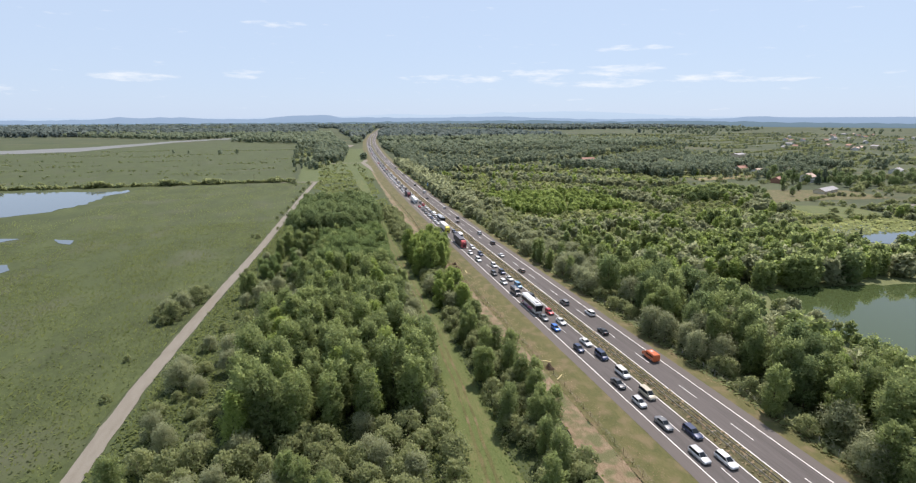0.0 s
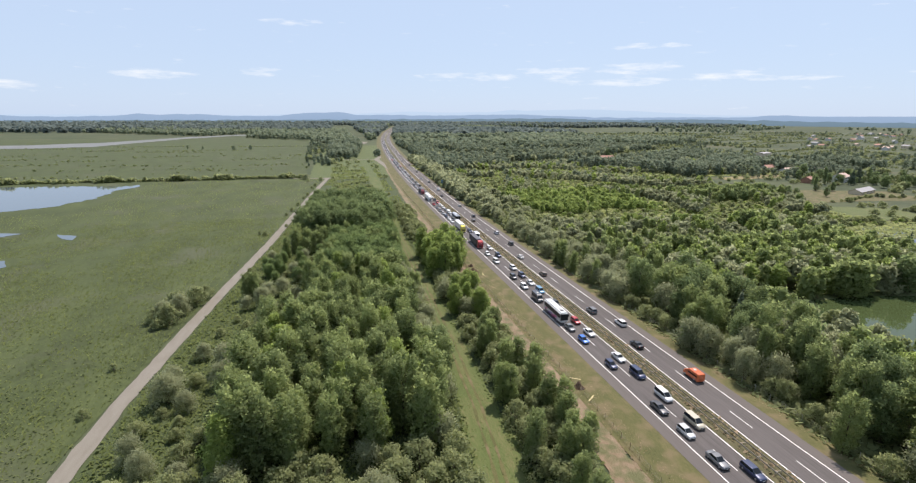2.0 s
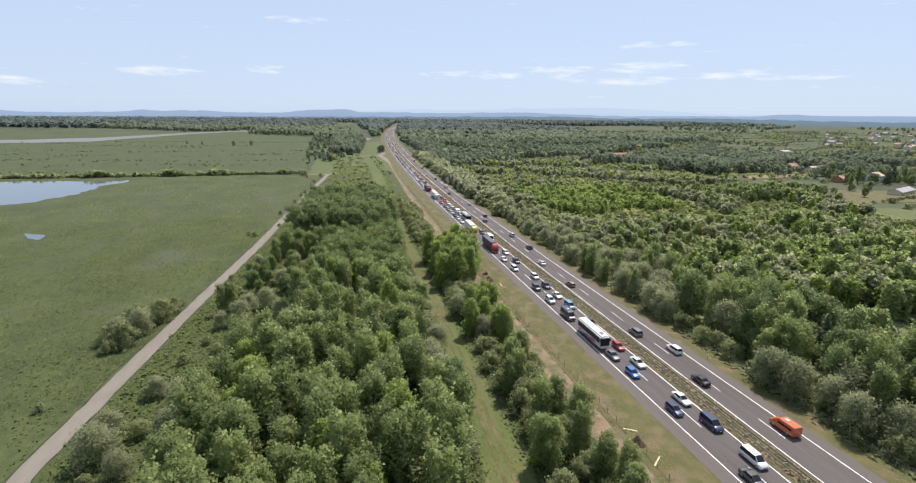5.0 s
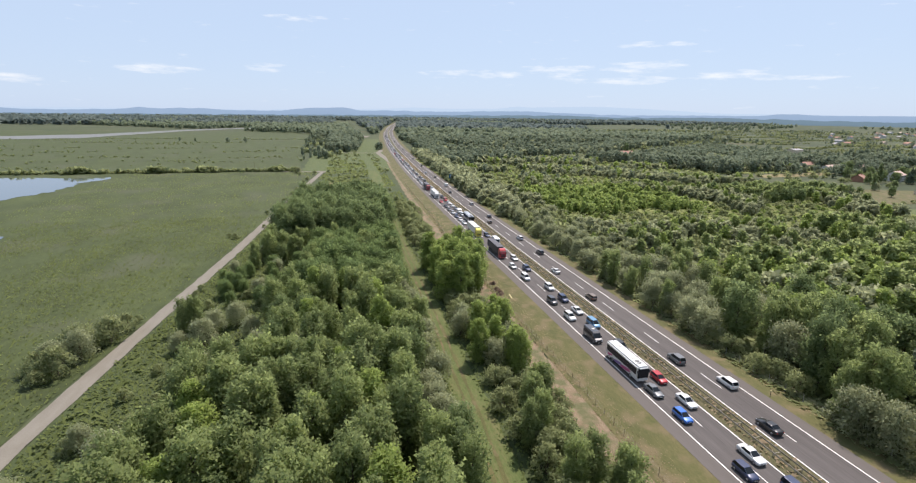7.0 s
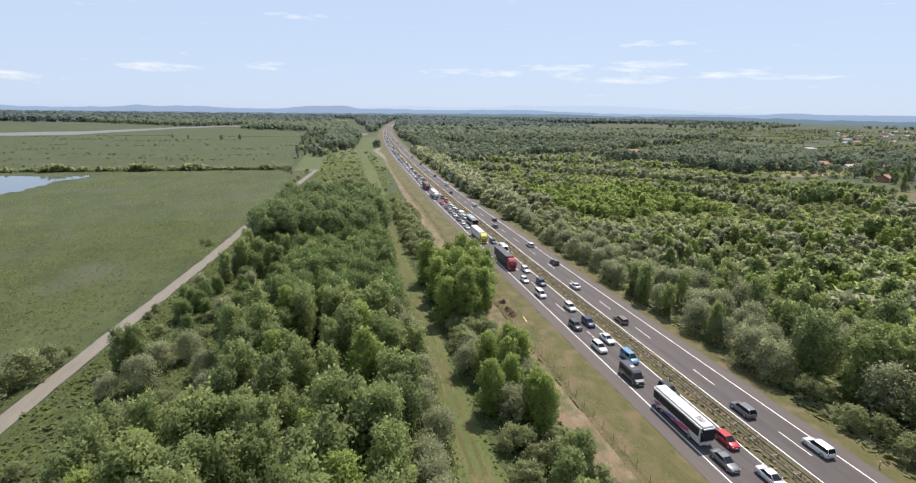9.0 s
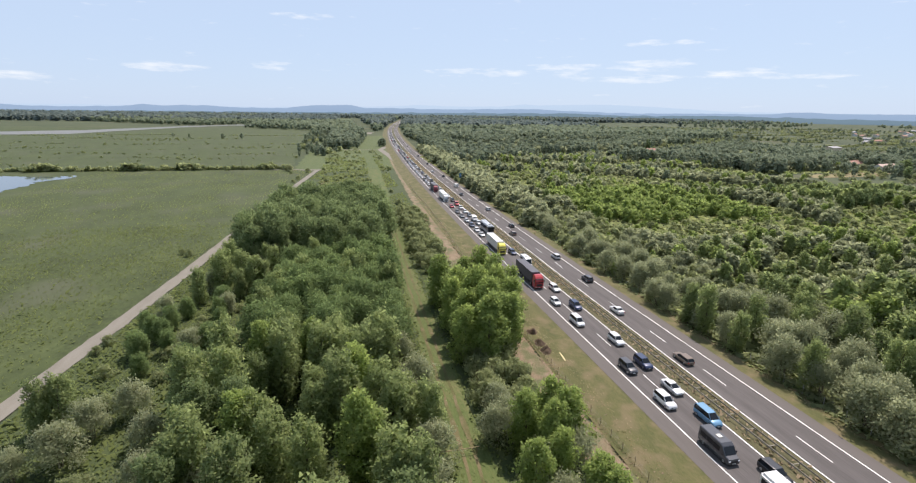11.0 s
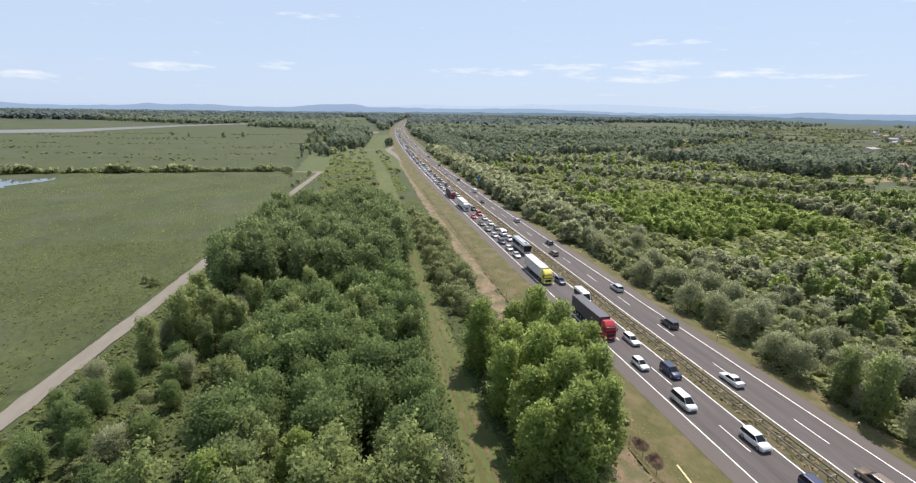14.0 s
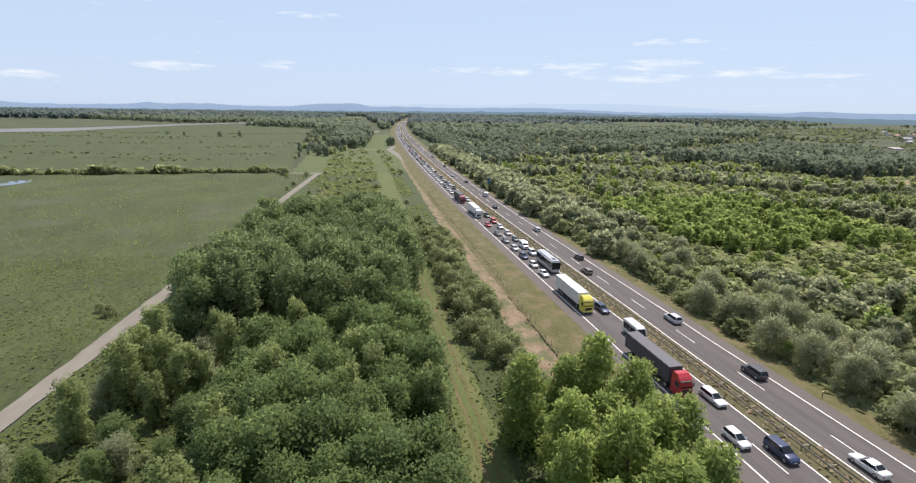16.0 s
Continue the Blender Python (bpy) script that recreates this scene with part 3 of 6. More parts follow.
# ---- trees ----
def sprays(rng, count, blobs, size, flat=0.42, long=1.7, upright=0.5):
    """Small leafy sprays on and inside a set of ellipsoids: corners, faces and soft normals that lean out of the crown."""
    B = np.array(blobs, float)
    w = B[:, 3] * B[:, 4] + B[:, 3] * B[:, 5]
    k = rng.choice(len(B), count, p=w / w.sum())
    d = rng.normal(size=(count, 3))
    d[:, 2] += 0.25
    d /= np.linalg.norm(d, axis=1, keepdims=True)
    r = 0.55 + 0.42 * np.abs(rng.normal(size=count)) + 0.25 * rng.random(count)
    P = B[k, :3] + d * B[k, 3:] * r[:, None]
    n = d * (1 - flat) + rng.normal(size=(count, 3)) * flat + (0, 0, 0.8)
    n /= np.linalg.norm(n, axis=1, keepdims=True)
    t = np.cross(n, rng.normal(size=(count, 3)))
    up = rng.random(count) < upright
    t[up] = d[up] * 0.7 + rng.normal(size=(up.sum(), 3)) * 0.4 + (0, 0, 0.9)
    n = np.where(up[:, None], np.cross(t, rng.normal(size=(count, 3))), n)
    n /= np.linalg.norm(n, axis=1, keepdims=True) + 1e-9
    t /= np.linalg.norm(t, axis=1, keepdims=True) + 1e-9
    # the way out of the crown and of its own bough
    mid, reach = B[:, :3].mean(0), np.ptp(B[:, :3], axis=0) + 1e-6
    out = (P - mid) / reach
    out /= np.linalg.norm(out, axis=1, keepdims=True) + 1e-9
    out = out * 0.5 + d * 0.5 + (0, 0, 0.45)
    out /= np.linalg.norm(out, axis=1, keepdims=True) + 1e-9
    n = np.where((n * out).sum(1, keepdims=True) < 0, -n, n)
    b = np.cross(n, t)
    s = size * rng.uniform(0.55, 1.35, (count, 1))
    V = np.stack([P - t * s * long * 0.5 - b * s * 0.25, P + t * s * long * 0.5 - b * s * 0.35, P + b * s * 0.75 + n * s * 0.15], 1)
    soft = out * SOFT + n * (1 - SOFT)
    soft /= np.linalg.norm(soft, axis=1, keepdims=True) + 1e-9
    return V.reshape(-1, 3), np.arange(count * 3).reshape(-1, 3), np.repeat(soft, 3, axis=0)


SOFT = 0.5


def crown_blobs(rng, kind, h):
    """Ellipsoids that make up a crown, in metres above the tree's foot."""
    out = []
    if kind in ("alder", "oak", "poplar", "acacia"):
        low, wide, n = {"alder": (0.05, 0.21, 90), "oak": (0.12, 0.27, 90), "poplar": (0.06, 0.25, 90), "acacia": (0.12, 0.36, 100)}[kind]
        for i in range(n):
            f = (i + rng.random()) / n
            z = h * (low + (0.97 - low) * f)
            prof = {"alder": math.sin(math.pi * (0.2 + 0.66 * f)) ** 0.7, "oak": math.sin(math.pi * (0.16 + 0.76 * f)) ** 0.6, "poplar": math.sin(math.pi * (0.2 + 0.72 * f)) ** 0.8, "acacia": math.sin(math.pi * (0.2 + 0.68 * f)) ** 0.5}[kind]
            R = h * wide * prof
            a = i * 2.4 + rng.normal(0, 0.5)
            q = R * rng.uniform(0.25, 0.95)
            r = h * wide * rng.uniform(0.14, 0.36) * (0.55 + 0.45 * prof)
            out.append((q * math.cos(a), q * math.sin(a), z, r, r, r * rng.uniform(0.8, 1.7)))
    elif kind in ("willow", "bush", "thicket"):
        n = 64 if kind == "willow" else 40
        wide = 0.42 if kind == "willow" else 0.62
        for i in range(n):
            a, f = i * 2.4 + rng.normal(0, 0.4), rng.random()
            z = h * (0.16 + 0.72 * f)
            q = h * wide * math.sqrt(max(0.05, 1 - (f * 0.95) ** 2)) * rng.uniform(0.3, 1.0)
            r = h * rng.uniform(0.07, 0.16)
            out.append((q * math.cos(a), q * math.sin(a), z, r, r, r * rng.uniform(0.8, 1.2)))
    elif kind == "conifer":
        for i in range(14):
            f = i / 13
            r = h * 0.17 * (1.05 - f)
            for k in range(3):
                a = i * 1.3 + k * 2.1
                out.append((r * 0.6 * math.cos(a), r * 0.6 * math.sin(a), h * (0.1 + 0.87 * f), r * 0.6 + 0.1, r * 0.6 + 0.1, h * 0.045))
    elif kind == "column":
        for i in range(14):
            f = i / 13
            r = h * 0.085 * math.sin(math.pi * (0.14 + 0.8 * f)) ** 0.6
            a = i * 2.4
            out.append((r * 0.4 * math.cos(a), r * 0.4 * math.sin(a), h * (0.06 + 0.9 * f), r, r, h * 0.06))
    return out


def tube(bm, a, b, ra, rb, sides=7):
    """A tapered limb from a to b."""
    a, b = Vector(a), Vector(b)
    turn = (b - a).to_track_quat("Z", "Y").to_matrix()
    rings = []
    for p, r in ((a, ra), (a.lerp(b, 0.5) + Vector((0.03, -0.02, 0)) * (b - a).length, (ra + rb) / 2), (b, rb)):
        rings.append([bm.verts.new(p + turn @ Vector((r * math.cos(6.2832 * k / sides), r * math.sin(6.2832 * k / sides), 0))) for k in range(sides)])
    for lo, hi in zip(rings, rings[1:]):
        for k in range(sides):
            bm.faces.new((lo[k], lo[(k + 1) % sides], hi[(k + 1) % sides], hi[k]))


def trunk_mesh(rng, kind, h, blobs):
    bm = bmesh.new()
    r = h * 0.014 + 0.05
    stems = 1 if kind not in ("willow", "bush") else 3
    for s in range(stems):
        a = s * 2.1
        foot = (0.12 * h * 0.2 * math.cos(a) * (stems > 1), 0.12 * h * 0.2 * math.sin(a) * (stems > 1), -0.15)
        top = (foot[0] * 4, foot[1] * 4, h * 0.82)
        tube(bm, foot, top, r / stems**0.5, r * 0.2)
    for b in blobs[:: max(1, len(blobs) // 9)]:
        base = Vector((0, 0, max(0.1 * h, b[2] - 0.16 * h)))
        tube(bm, base, Vector(b[:3]), r * 0.4, r * 0.1, 5)
    return bm


KIND_TONE = {"alder": "alder", "oak": "oak", "poplar": "poplar", "acacia": "acacia", "willow": "willow", "bush": "bush", "conifer": "conifer", "column": "oak"}
KIND_H = {"alder": 14, "oak": 15, "poplar": 14, "acacia": 11, "willow": 8, "bush": 4.5, "conifer": 14, "column": 15}
COUNTS = {"alder": 5600, "oak": 5600, "poplar": 7000, "acacia": 6600, "willow": 5000, "bush": 1800, "conifer": 1200, "column": 900}
SIZES = {"alder": 0.27, "oak": 0.31, "poplar": 0.28, "acacia": 0.27, "willow": 0.2, "bush": 0.21, "conifer": 0.6, "column": 0.5}
LABEL = {
    "alder": "slender leafy alder with a tall green crown", "oak": "dark green broad-leaved tree with a dense crown",
    "poplar": "bright yellow-green young poplar with a full crown", "acacia": "rounded fresh green acacia with feathery foliage",
    "willow": "grey-green willow with a rounded silvery crown", "bush": "low rounded green shrub on weedy ground",
    "conifer": "dark green spruce with a pointed crown", "column": "narrow dark columnar poplar by the houses"}
CATEGORY = {"bush": "shrub"}


def make_tree(kind, seed):
    """One tree as a thing: an empty at its foot with trunk and crown. Returns it with its height."""
    rng = np.random.default_rng(seed)
    h = KIND_H[kind]
    blobs = crown_blobs(rng, kind, h)
    top = tagged(new("shrub" if kind == "bush" else kind + "_tree"), LABEL[kind], CATEGORY.get(kind, "tree"))
    part("stem" if kind == "bush" else "trunk", trunk_mesh(rng, kind, h, blobs), M["bark"], top)
    V, F, S = sprays(rng, COUNTS[kind], blobs, SIZES[kind])
    sheet("crown", V, F, M[KIND_TONE[kind]], top, normals=S)
    return top


PROTO = {k: [make_tree(k, 100 + 7 * i + n) for i in range(3)] for n, k in enumerate(("alder", "oak", "poplar", "acacia", "willow", "bush", "conifer", "column"))}
USED = {}


def plant(kind, x, y, h, seed, z=-0.5):
    """A tree of that kind and height at a place: the first three are the models themselves, the rest copies."""
    rng = random.Random(seed)
    n = rng.randrange(3)
    model = PROTO[kind][n]
    s = h / KIND_H[kind]
    wide = s * rng.uniform(0.9, 1.15)
    m = pose(x, y, z, rng.uniform(-3, 3), rng.uniform(-3, 3), rng.uniform(0, 360))
    if (kind, n) not in USED:
        USED[kind, n] = True
        ob = model
        ob.matrix_basis = m
    else:
        ob = copy_thing(model, m)
    ob.scale = (wide, wide, s)
    return tagged(ob, group={"bush": "shrubs", "willow": "willows"}.get(kind, "trees of the wood"))


def spots(x0, x1, y0, y1, gap, seed):
    """Jittered places on a grid of that gap."""
    rng = np.random.default_rng(seed)
    X, Y = np.meshgrid(np.arange(x0, x1, gap), np.arange(y0, y1, gap))
    return np.stack([X.ravel() + rng.uniform(-0.45, 0.45, X.size) * gap, Y.ravel() + rng.uniform(-0.45, 0.45, X.size) * gap], 1), rng


def low_lod(kind, seed, count, size):
    rng = np.random.default_rng(seed)
    return sprays(rng, count, crown_blobs(rng, kind, 1.0), size / KIND_H.get(kind, 4.5), flat=0.32)


def wood(name, rows, tone, label, count, size, category="wood"):
    """Many trees that nobody could count, as one joined mesh. rows: kind, x, y, height."""
    if not rows:
        return None
    protos = {k: [low_lod(k, 50 + i, count, size) for i in range(4)] for k in {r[0] for r in rows}}
    rng = np.random.default_rng(hash_name(name))
    VV, FF, SS, base = [], [], [], 0
    for kind, x, y, h in rows:
        V, F, S = protos[kind][rng.integers(4)]
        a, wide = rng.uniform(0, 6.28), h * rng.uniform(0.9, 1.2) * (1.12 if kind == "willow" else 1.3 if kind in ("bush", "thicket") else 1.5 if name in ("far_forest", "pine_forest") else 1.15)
        ca, sa = math.cos(a), math.sin(a)
        c, s = ca * wide, sa * wide
        SS.append(np.stack([S[:, 0] * ca - S[:, 1] * sa, S[:, 0] * sa + S[:, 1] * ca, S[:, 2]], 1))
        VV.append(np.stack([V[:, 0] * c - V[:, 1] * s + x, V[:, 0] * s + V[:, 1] * c + y, V[:, 2] * h - 0.5], 1))
        FF.append(F + base)
        base += len(V)
    return tagged(sheet(name, np.concatenate(VV), np.concatenate(FF), M[tone], normals=np.concatenate(SS)), label, category, kind="stuff")


def tufts(name, points, heights, tone, label, seed, wide=1.0, category="undergrowth", lean=0.5):
    """Upright bent blades or leafy tufts at many places, as one joined mesh."""
    rng = np.random.default_rng(seed)
    n = len(points)
    a = rng.uniform(0, 6.283, n)
    t = np.stack([np.cos(a), np.sin(a), np.zeros(n)], 1)
    ahead = np.stack([-np.sin(a), np.cos(a), np.zeros(n)], 1)
    up = ahead * (1.0 + lean * rng.normal(0, 0.6, (n, 1))) + t * rng.normal(0, 0.3, (n, 1)) + (0, 0, 0.75)
    h = np.asarray(heights)[:, None] * rng.uniform(0.6, 1.3, (n, 1))
    w = h * wide * rng.uniform(0.6, 1.4, (n, 1))
    P = np.concatenate([points, np.full((n, 1), -0.5)], 1)
    V = np.stack([P - t * w * 0.25, P + t * w * 0.25, P + up * h + t * w * 0.55, P + up * h * 0.9 - t * w * 0.5], 1)
    soft = np.cross(t, up)
    soft = soft * np.where(soft[:, 2:] < 0, -0.45, 0.45) + (0, 0, 0.7)
    soft /= np.linalg.norm(soft, axis=1, keepdims=True)
    return tagged(sheet(name, V.reshape(-1, 3), np.arange(n * 4).reshape(-1, 4), M[tone], normals=np.repeat(soft, 4, axis=0)), label, category, kind="stuff")


def hits_water(x, y):
    return (86 < x < 180 and 74 < y < 138) or (210 < x < 272 and 178 < y < 226)


def plant_near():
    """The woods that the camera passes: every tree a thing of its own."""
    # west wood between gravel path and grass ride
    P, rng = spots(-112, -34, 28, 350, 5.1, 11)
    for i, (x, y) in enumerate(P):
        lo, hi = path_x(y) + 8, strip_l(y) - 1.8
        if not lo < x < hi:
            continue
        g, f = rng.random(), (x - lo) / (hi - lo)
        if y < 92:
            kind, h = ("willow", 6.0 + 2 * g) if g < 0.3 else ("bush", 4.4 + 1.6 * g)
            if g > 0.93:
                kind, h = "alder", 9
            if f < 0.12 and g < 0.5:
                continue
        elif y < 199:
            if f < np.interp(y, [92, 150, 180, 200], [0.26, 0.28, 0.4, 0.46]):
                if g < 0.45:
                    continue
                kind, h = ("willow", 4.5 + 3 * rng.random()) if g < 0.66 else ("bush", 2.2 + 2 * rng.random())
                if y > 185 and g > 0.85:
                    kind, h = "alder", 9
            else:
                if y > 150 and g < 0.1:
                    continue
                if y > 150 and g < 0.22:
                    kind, h = ("willow", 6 + 3 * rng.random()) if g < 0.16 else ("bush", 4.5)
                else:
                    kind, h = ("alder", (10 if y > 150 else 12) + 4.4 * rng.random()) if g < 0.76 else (("poplar", 11 + 3 * rng.random()) if g < 0.88 else ("oak", 11))
                if f > 0.93 and g < 0.4:
                    kind, h = "willow", 7
        elif y < 262:
            if y > 236 and 0.1 < f < 0.42:
                kind, h = ("alder", 8 + 3.5 * rng.random()) if g < 0.7 else ("willow", 6)
            elif f < 0.45:
                if g < 0.1:
                    continue
                kind, h = ("bush", 1.8 + 1.6 * g) if g < 0.5 else (("acacia", 3.2 + 2.6 * g) if g < 0.9 else ("willow", 5.5))
            else:
                kind, h = ("acacia", 8.5 + 2.8 * rng.random()) if g < 0.86 else ("alder", 11)
        elif y < 338:
            if f < 0.05:
                if g < 0.4:
                    continue
                kind, h = "bush", 2.2 + g
            elif f < 0.12:
                kind, h = ("alder", 9 + 3 * g) if g < 0.7 else ("willow", 5.5)
            else:
                kind, h = "oak", 13.8 + 3.6 * rng.random()
        else:
            kind, h = "bush", 3 + 1.5 * g
        plant(kind, x, y, h, i)
    # shrubs and trees between grass ride and dirt track
    P, rng = spots(-36, -16, 40, 345, 3.9, 12)
    for i, (x, y) in enumerate(P):
        lo, hi = strip_r(y) + 2.2, dirt_l(y) - 1.6 + (3.0 if 190 < y < 224 else 0)
        if not lo < x < hi:
            continue
        g = rng.random()
        if y < 62 or (142 < y < 150):
            kind, h = "bush", 3 + g
        elif y < 142:
            kind, h = ("bush", 4.4 + 2 * g) if g < 0.55 else ("alder", 8 + 2 * g)
        elif y < 172:
            kind, h = ("poplar", 9.5 + 2 * g) if g < 0.75 else ("willow", 6.5)
        elif y < 194:
            kind, h = ("bush", 4.5) if g < 0.7 else ("willow", 6)
        elif y < 226:
            continue
        else:
            if g < 0.12:
                continue
            kind, h = "bush", 3.8 + 1.6 * g
        plant(kind, x, y, h, 3000 + i)
    for i, (x, y) in enumerate([(-28, 195), (-23, 193), (-18.5, 196), (-26, 202), (-20.5, 201), (-15.8, 204), (-27.5, 209), (-22, 208), (-17, 211), (-25, 216), (-19.5, 217), (-15, 219), (-27, 224), (-21, 225), (-16, 226), (-13.5, 212)]):
        plant("poplar", x, y, 12 + 3.8 * ((i * 7) % 10) / 10, 6000 + i)
    plant("poplar", 113, 143, 5.5, 6101), plant("poplar", 105.5, 258, 7, 6102)
    # shrubs on the reed side of the gravel path
    for i, (x, y, h) in enumerate([(-114.5, 169, 6.6), (-113, 176, 7.2), (-116.5, 166, 3.4), (-110.5, 184, 6.4), (-117, 173, 6.2), (-109, 190, 4.8), (-115, 180, 6.6), (-119, 171, 4.6), (-112, 188, 5.4), (-119, 141, 2.0), (-98.5, 216, 2.4), (-108.5, 195, 2.2), (-101, 282, 2.6), (-104, 285, 2), (-117, 120, 2.2), (-93, 350, 2.6), (-95, 335, 2.2), (-90, 372, 2.4), (-86, 415, 2.6), (-88, 402, 2.2), (-82, 470, 3), (-84, 455, 2.4), (-99, 212, 2), (-92, 302, 1.8), (-78, 512, 3.4), (-90, 504, 3), (-92, 520, 5.5), (-95, 524, 5)]):
        plant("willow" if h > 5 and i % 3 else "bush", x, y, h, 5000 + i)
    # wood east of the motorway
    P, rng = spots(30.5, 57, 34, 202, 5.6, 13)
    for i, (x, y) in enumerate(P):
        if x > 75 and y < 45 or hits_water(x, y):
            continue
        g = rng.random()
        if y > 158:
            kind, h = ("willow", 6.5 + 3 * rng.random()) if g < (0.6 if x < 45 else 0.3) else (("bush", 3.5 + 2 * g) if g < 0.7 and x < 40 else ("alder", 9 + 3 * rng.random()))
        elif x < 35:
            kind, h = ("bush", 4 + 2 * g) if g < 0.45 else (("willow", 7 + 3 * g) if g < 0.75 else ("alder", 9 + 3 * g))
        elif g < 0.56:
            kind, h = "alder", 12.5 + 4 * rng.random()
        elif g < 0.78:
            kind, h = "oak", 12.5 + 4 * rng.random()
        elif g < 0.84:
            kind, h = "conifer", 12 + 4 * rng.random()
        elif g < 0.92:
            kind, h = "willow", 9 + 2 * g
        else:
            kind, h = "poplar", 11 + 2 * g
        plant(kind, x, y, h, 7000 + i)


plant_near()


def plant_mid():
    """Belts and scrub farther off, joined into woods by their kind of leaf."""
    rows = {}

    def put(kind, x, y, h):
        rows.setdefault(kind, []).append((kind, x, y, h))

    P, rng = spots(57, 330, 34, 236, 6.0, 21)
    for x, y in P:
        if hits_water(x, y) or (x > 75 and y < 45) or (x > 150 and y < 70) or (x > 178 and y > 158) or x > 230 + (y - 60) * 0.2:
            continue
        g = rng.random()
        if x > 180 and g < 0.35:
            continue
        if 58 < x < 90 and 55 < y < 150:
            if g < 0.8:
                put(*(("alder", x, y, 5 + 4 * g) if g < 0.4 else ("willow", x, y, 4 + 3 * g) if g < 0.6 else ("bush", x, y, 4)))
            continue
        if y > 198 and x < 150:
            put(*(("willow", x, y, 4.5 + 5 * g) if g < 0.35 else ("bush", x, y, 3 + 2 * g) if g < 0.75 else ("alder", x, y, 5 + 3 * g)))
            continue
        if y > 140 and rng.random() < 0.2:
            put("willow", x, y, 7 + 4 * g)
            continue
        if y > 140:
            put(*(("alder", x, y, 9 + 5 * g) if g < 0.7 else ("poplar", x, y, 8 + 2 * g)))
            continue
        put(*(("alder", x, y, 12 + 6 * g) if g < 0.5 else ("oak", x, y, 11 + 5 * g) if g < 0.72 else ("conifer", x, y, 14 + 3 * g) if g < 0.77 else ("poplar", x, y, 11 + 2 * g) if g < 0.83 else ("willow", x, y, 6 + 4 * g)))
    P, rng = spots(29.5, 60, 201, 720, 4.6, 22)
    for x, y in P:
        x = x + float(road_x(y)) - 10.2
        g, u = rng.random(), x - float(road_x(y)) - 19
        if y < 306:
            if u < 14:
                kind, h = ("willow", 4.8 + 3.4 * rng.random()) if g < 0.5 else (("poplar", 4 + 2 * rng.random()) if g < 0.56 else ("bush", 2.6 + 2 * g))
            else:
                kind, h = ("willow", 4 + 3 * rng.random()) if g < 0.3 else (("poplar", 3.5 + 2.5 * g) if g < 0.38 else ("bush", 2.4 + 2.4 * g))
            if kind == "bush":
                put(kind, x, y, h)
            else:
                plant(kind, x, y, h, 8000 + int(x * 7 + y * 31))
        elif u < 14:
            if y < 330:
                put(*(("willow", x, y, 4.5 + 3.5 * rng.random()) if g < 0.34 else ("poplar", x, y, 4 + 2 * rng.random()) if g < 0.44 else ("bush", x, y, 2.4 + 2 * g)))
            else:
                put(*(("willow", x, y, 6.5 + 3 * rng.random()) if g < 0.7 else ("bush", x, y, 3.5 + 2 * g)))
        elif g < 0.9:
            put(*(("willow", x, y, 4 + 3 * rng.random()) if g < 0.22 else ("bush", x, y, 2.2 + 2.4 * g)))
    # open scrub with shrubs, young poplars and willows
    P, rng = spots(55, 420, 232, 640, 5.6, 23)
    for x, y in P:
        x = x + float(road_x(y)) - 10.2
        g = rng.random()
        clump = noise.noise((x * 0.018, y * 0.018, 3.0))
        if 250 < x < 440 and 236 < y < 470 and not (x < 275 and y > 300):
            if g > 0.95 and not 300 < y < 360:
                put("bush", x, y, 2 + 2 * rng.random())
            continue
        if x < 150 and 300 < y < 385 and 62 < x:
            if g < 0.85:
                put(*(("thicket", x, y, 4 + 2.5 * rng.random()) if g < 0.6 else ("poplar", x, y, 5 + 3.5 * rng.random())))
        elif clump > 0.05:
            put(*(("willow", x, y, 4.5 + 4 * g) if g < 0.72 else ("alder", x, y, 5 + 4 * g) if g < 0.85 else ("poplar", x, y, 6 + 2 * g)))
        elif g < 0.5:
            put("bush", x, y, 2.0 + 3.4 * g)
        elif g < 0.9:
            put("thicket", x, y, 1.6 + 3 * (g - 0.5))
    # tree belt behind, before the barn
    P, rng = spots(45, 520, 560, 980, 8.5, 24)
    for x, y in P:
        x = x + float(road_x(y)) - 10.2
        g = rng.random()
        clump = noise.noise((x * 0.008, y * 0.012, 9.0))
        if 255 < x < 330 and 610 < y < 690:
            continue
        if clump > 0.0 or x < 75 + float(road_x(y)):
            put(*(("alder", x, y, 9 + 5 * g) if g < 0.55 else ("oak", x, y, 9 + 5 * g) if g < 0.8 else ("willow", x, y, 6 + 3 * g)))
        elif g < 0.35:
            put("bush", x, y, 2.5 + 4 * g)
    # trees behind the houses
    P, rng = spots(300, 640, 470, 620, 9.0, 25)
    for x, y in P:
        g = rng.random()
        if noise.noise((x * 0.02, y * 0.02, 5.0)) > -0.05 and not (470 < x < 620 and 560 < y < 660):
            put(*(("oak", x, y, 9 + 5 * g) if g < 0.7 else ("alder", x, y, 9 + 5 * g)))
    # belt of tall trees before the barns, and a darker clump in the scrub
    P, rng = spots(225, 470, 440, 600, 7.0, 71)
    for x, y in P:
        front = np.interp(x, [225, 264, 304, 345, 407, 470], [575, 515, 458, 470, 485, 520])
        g = rng.random()
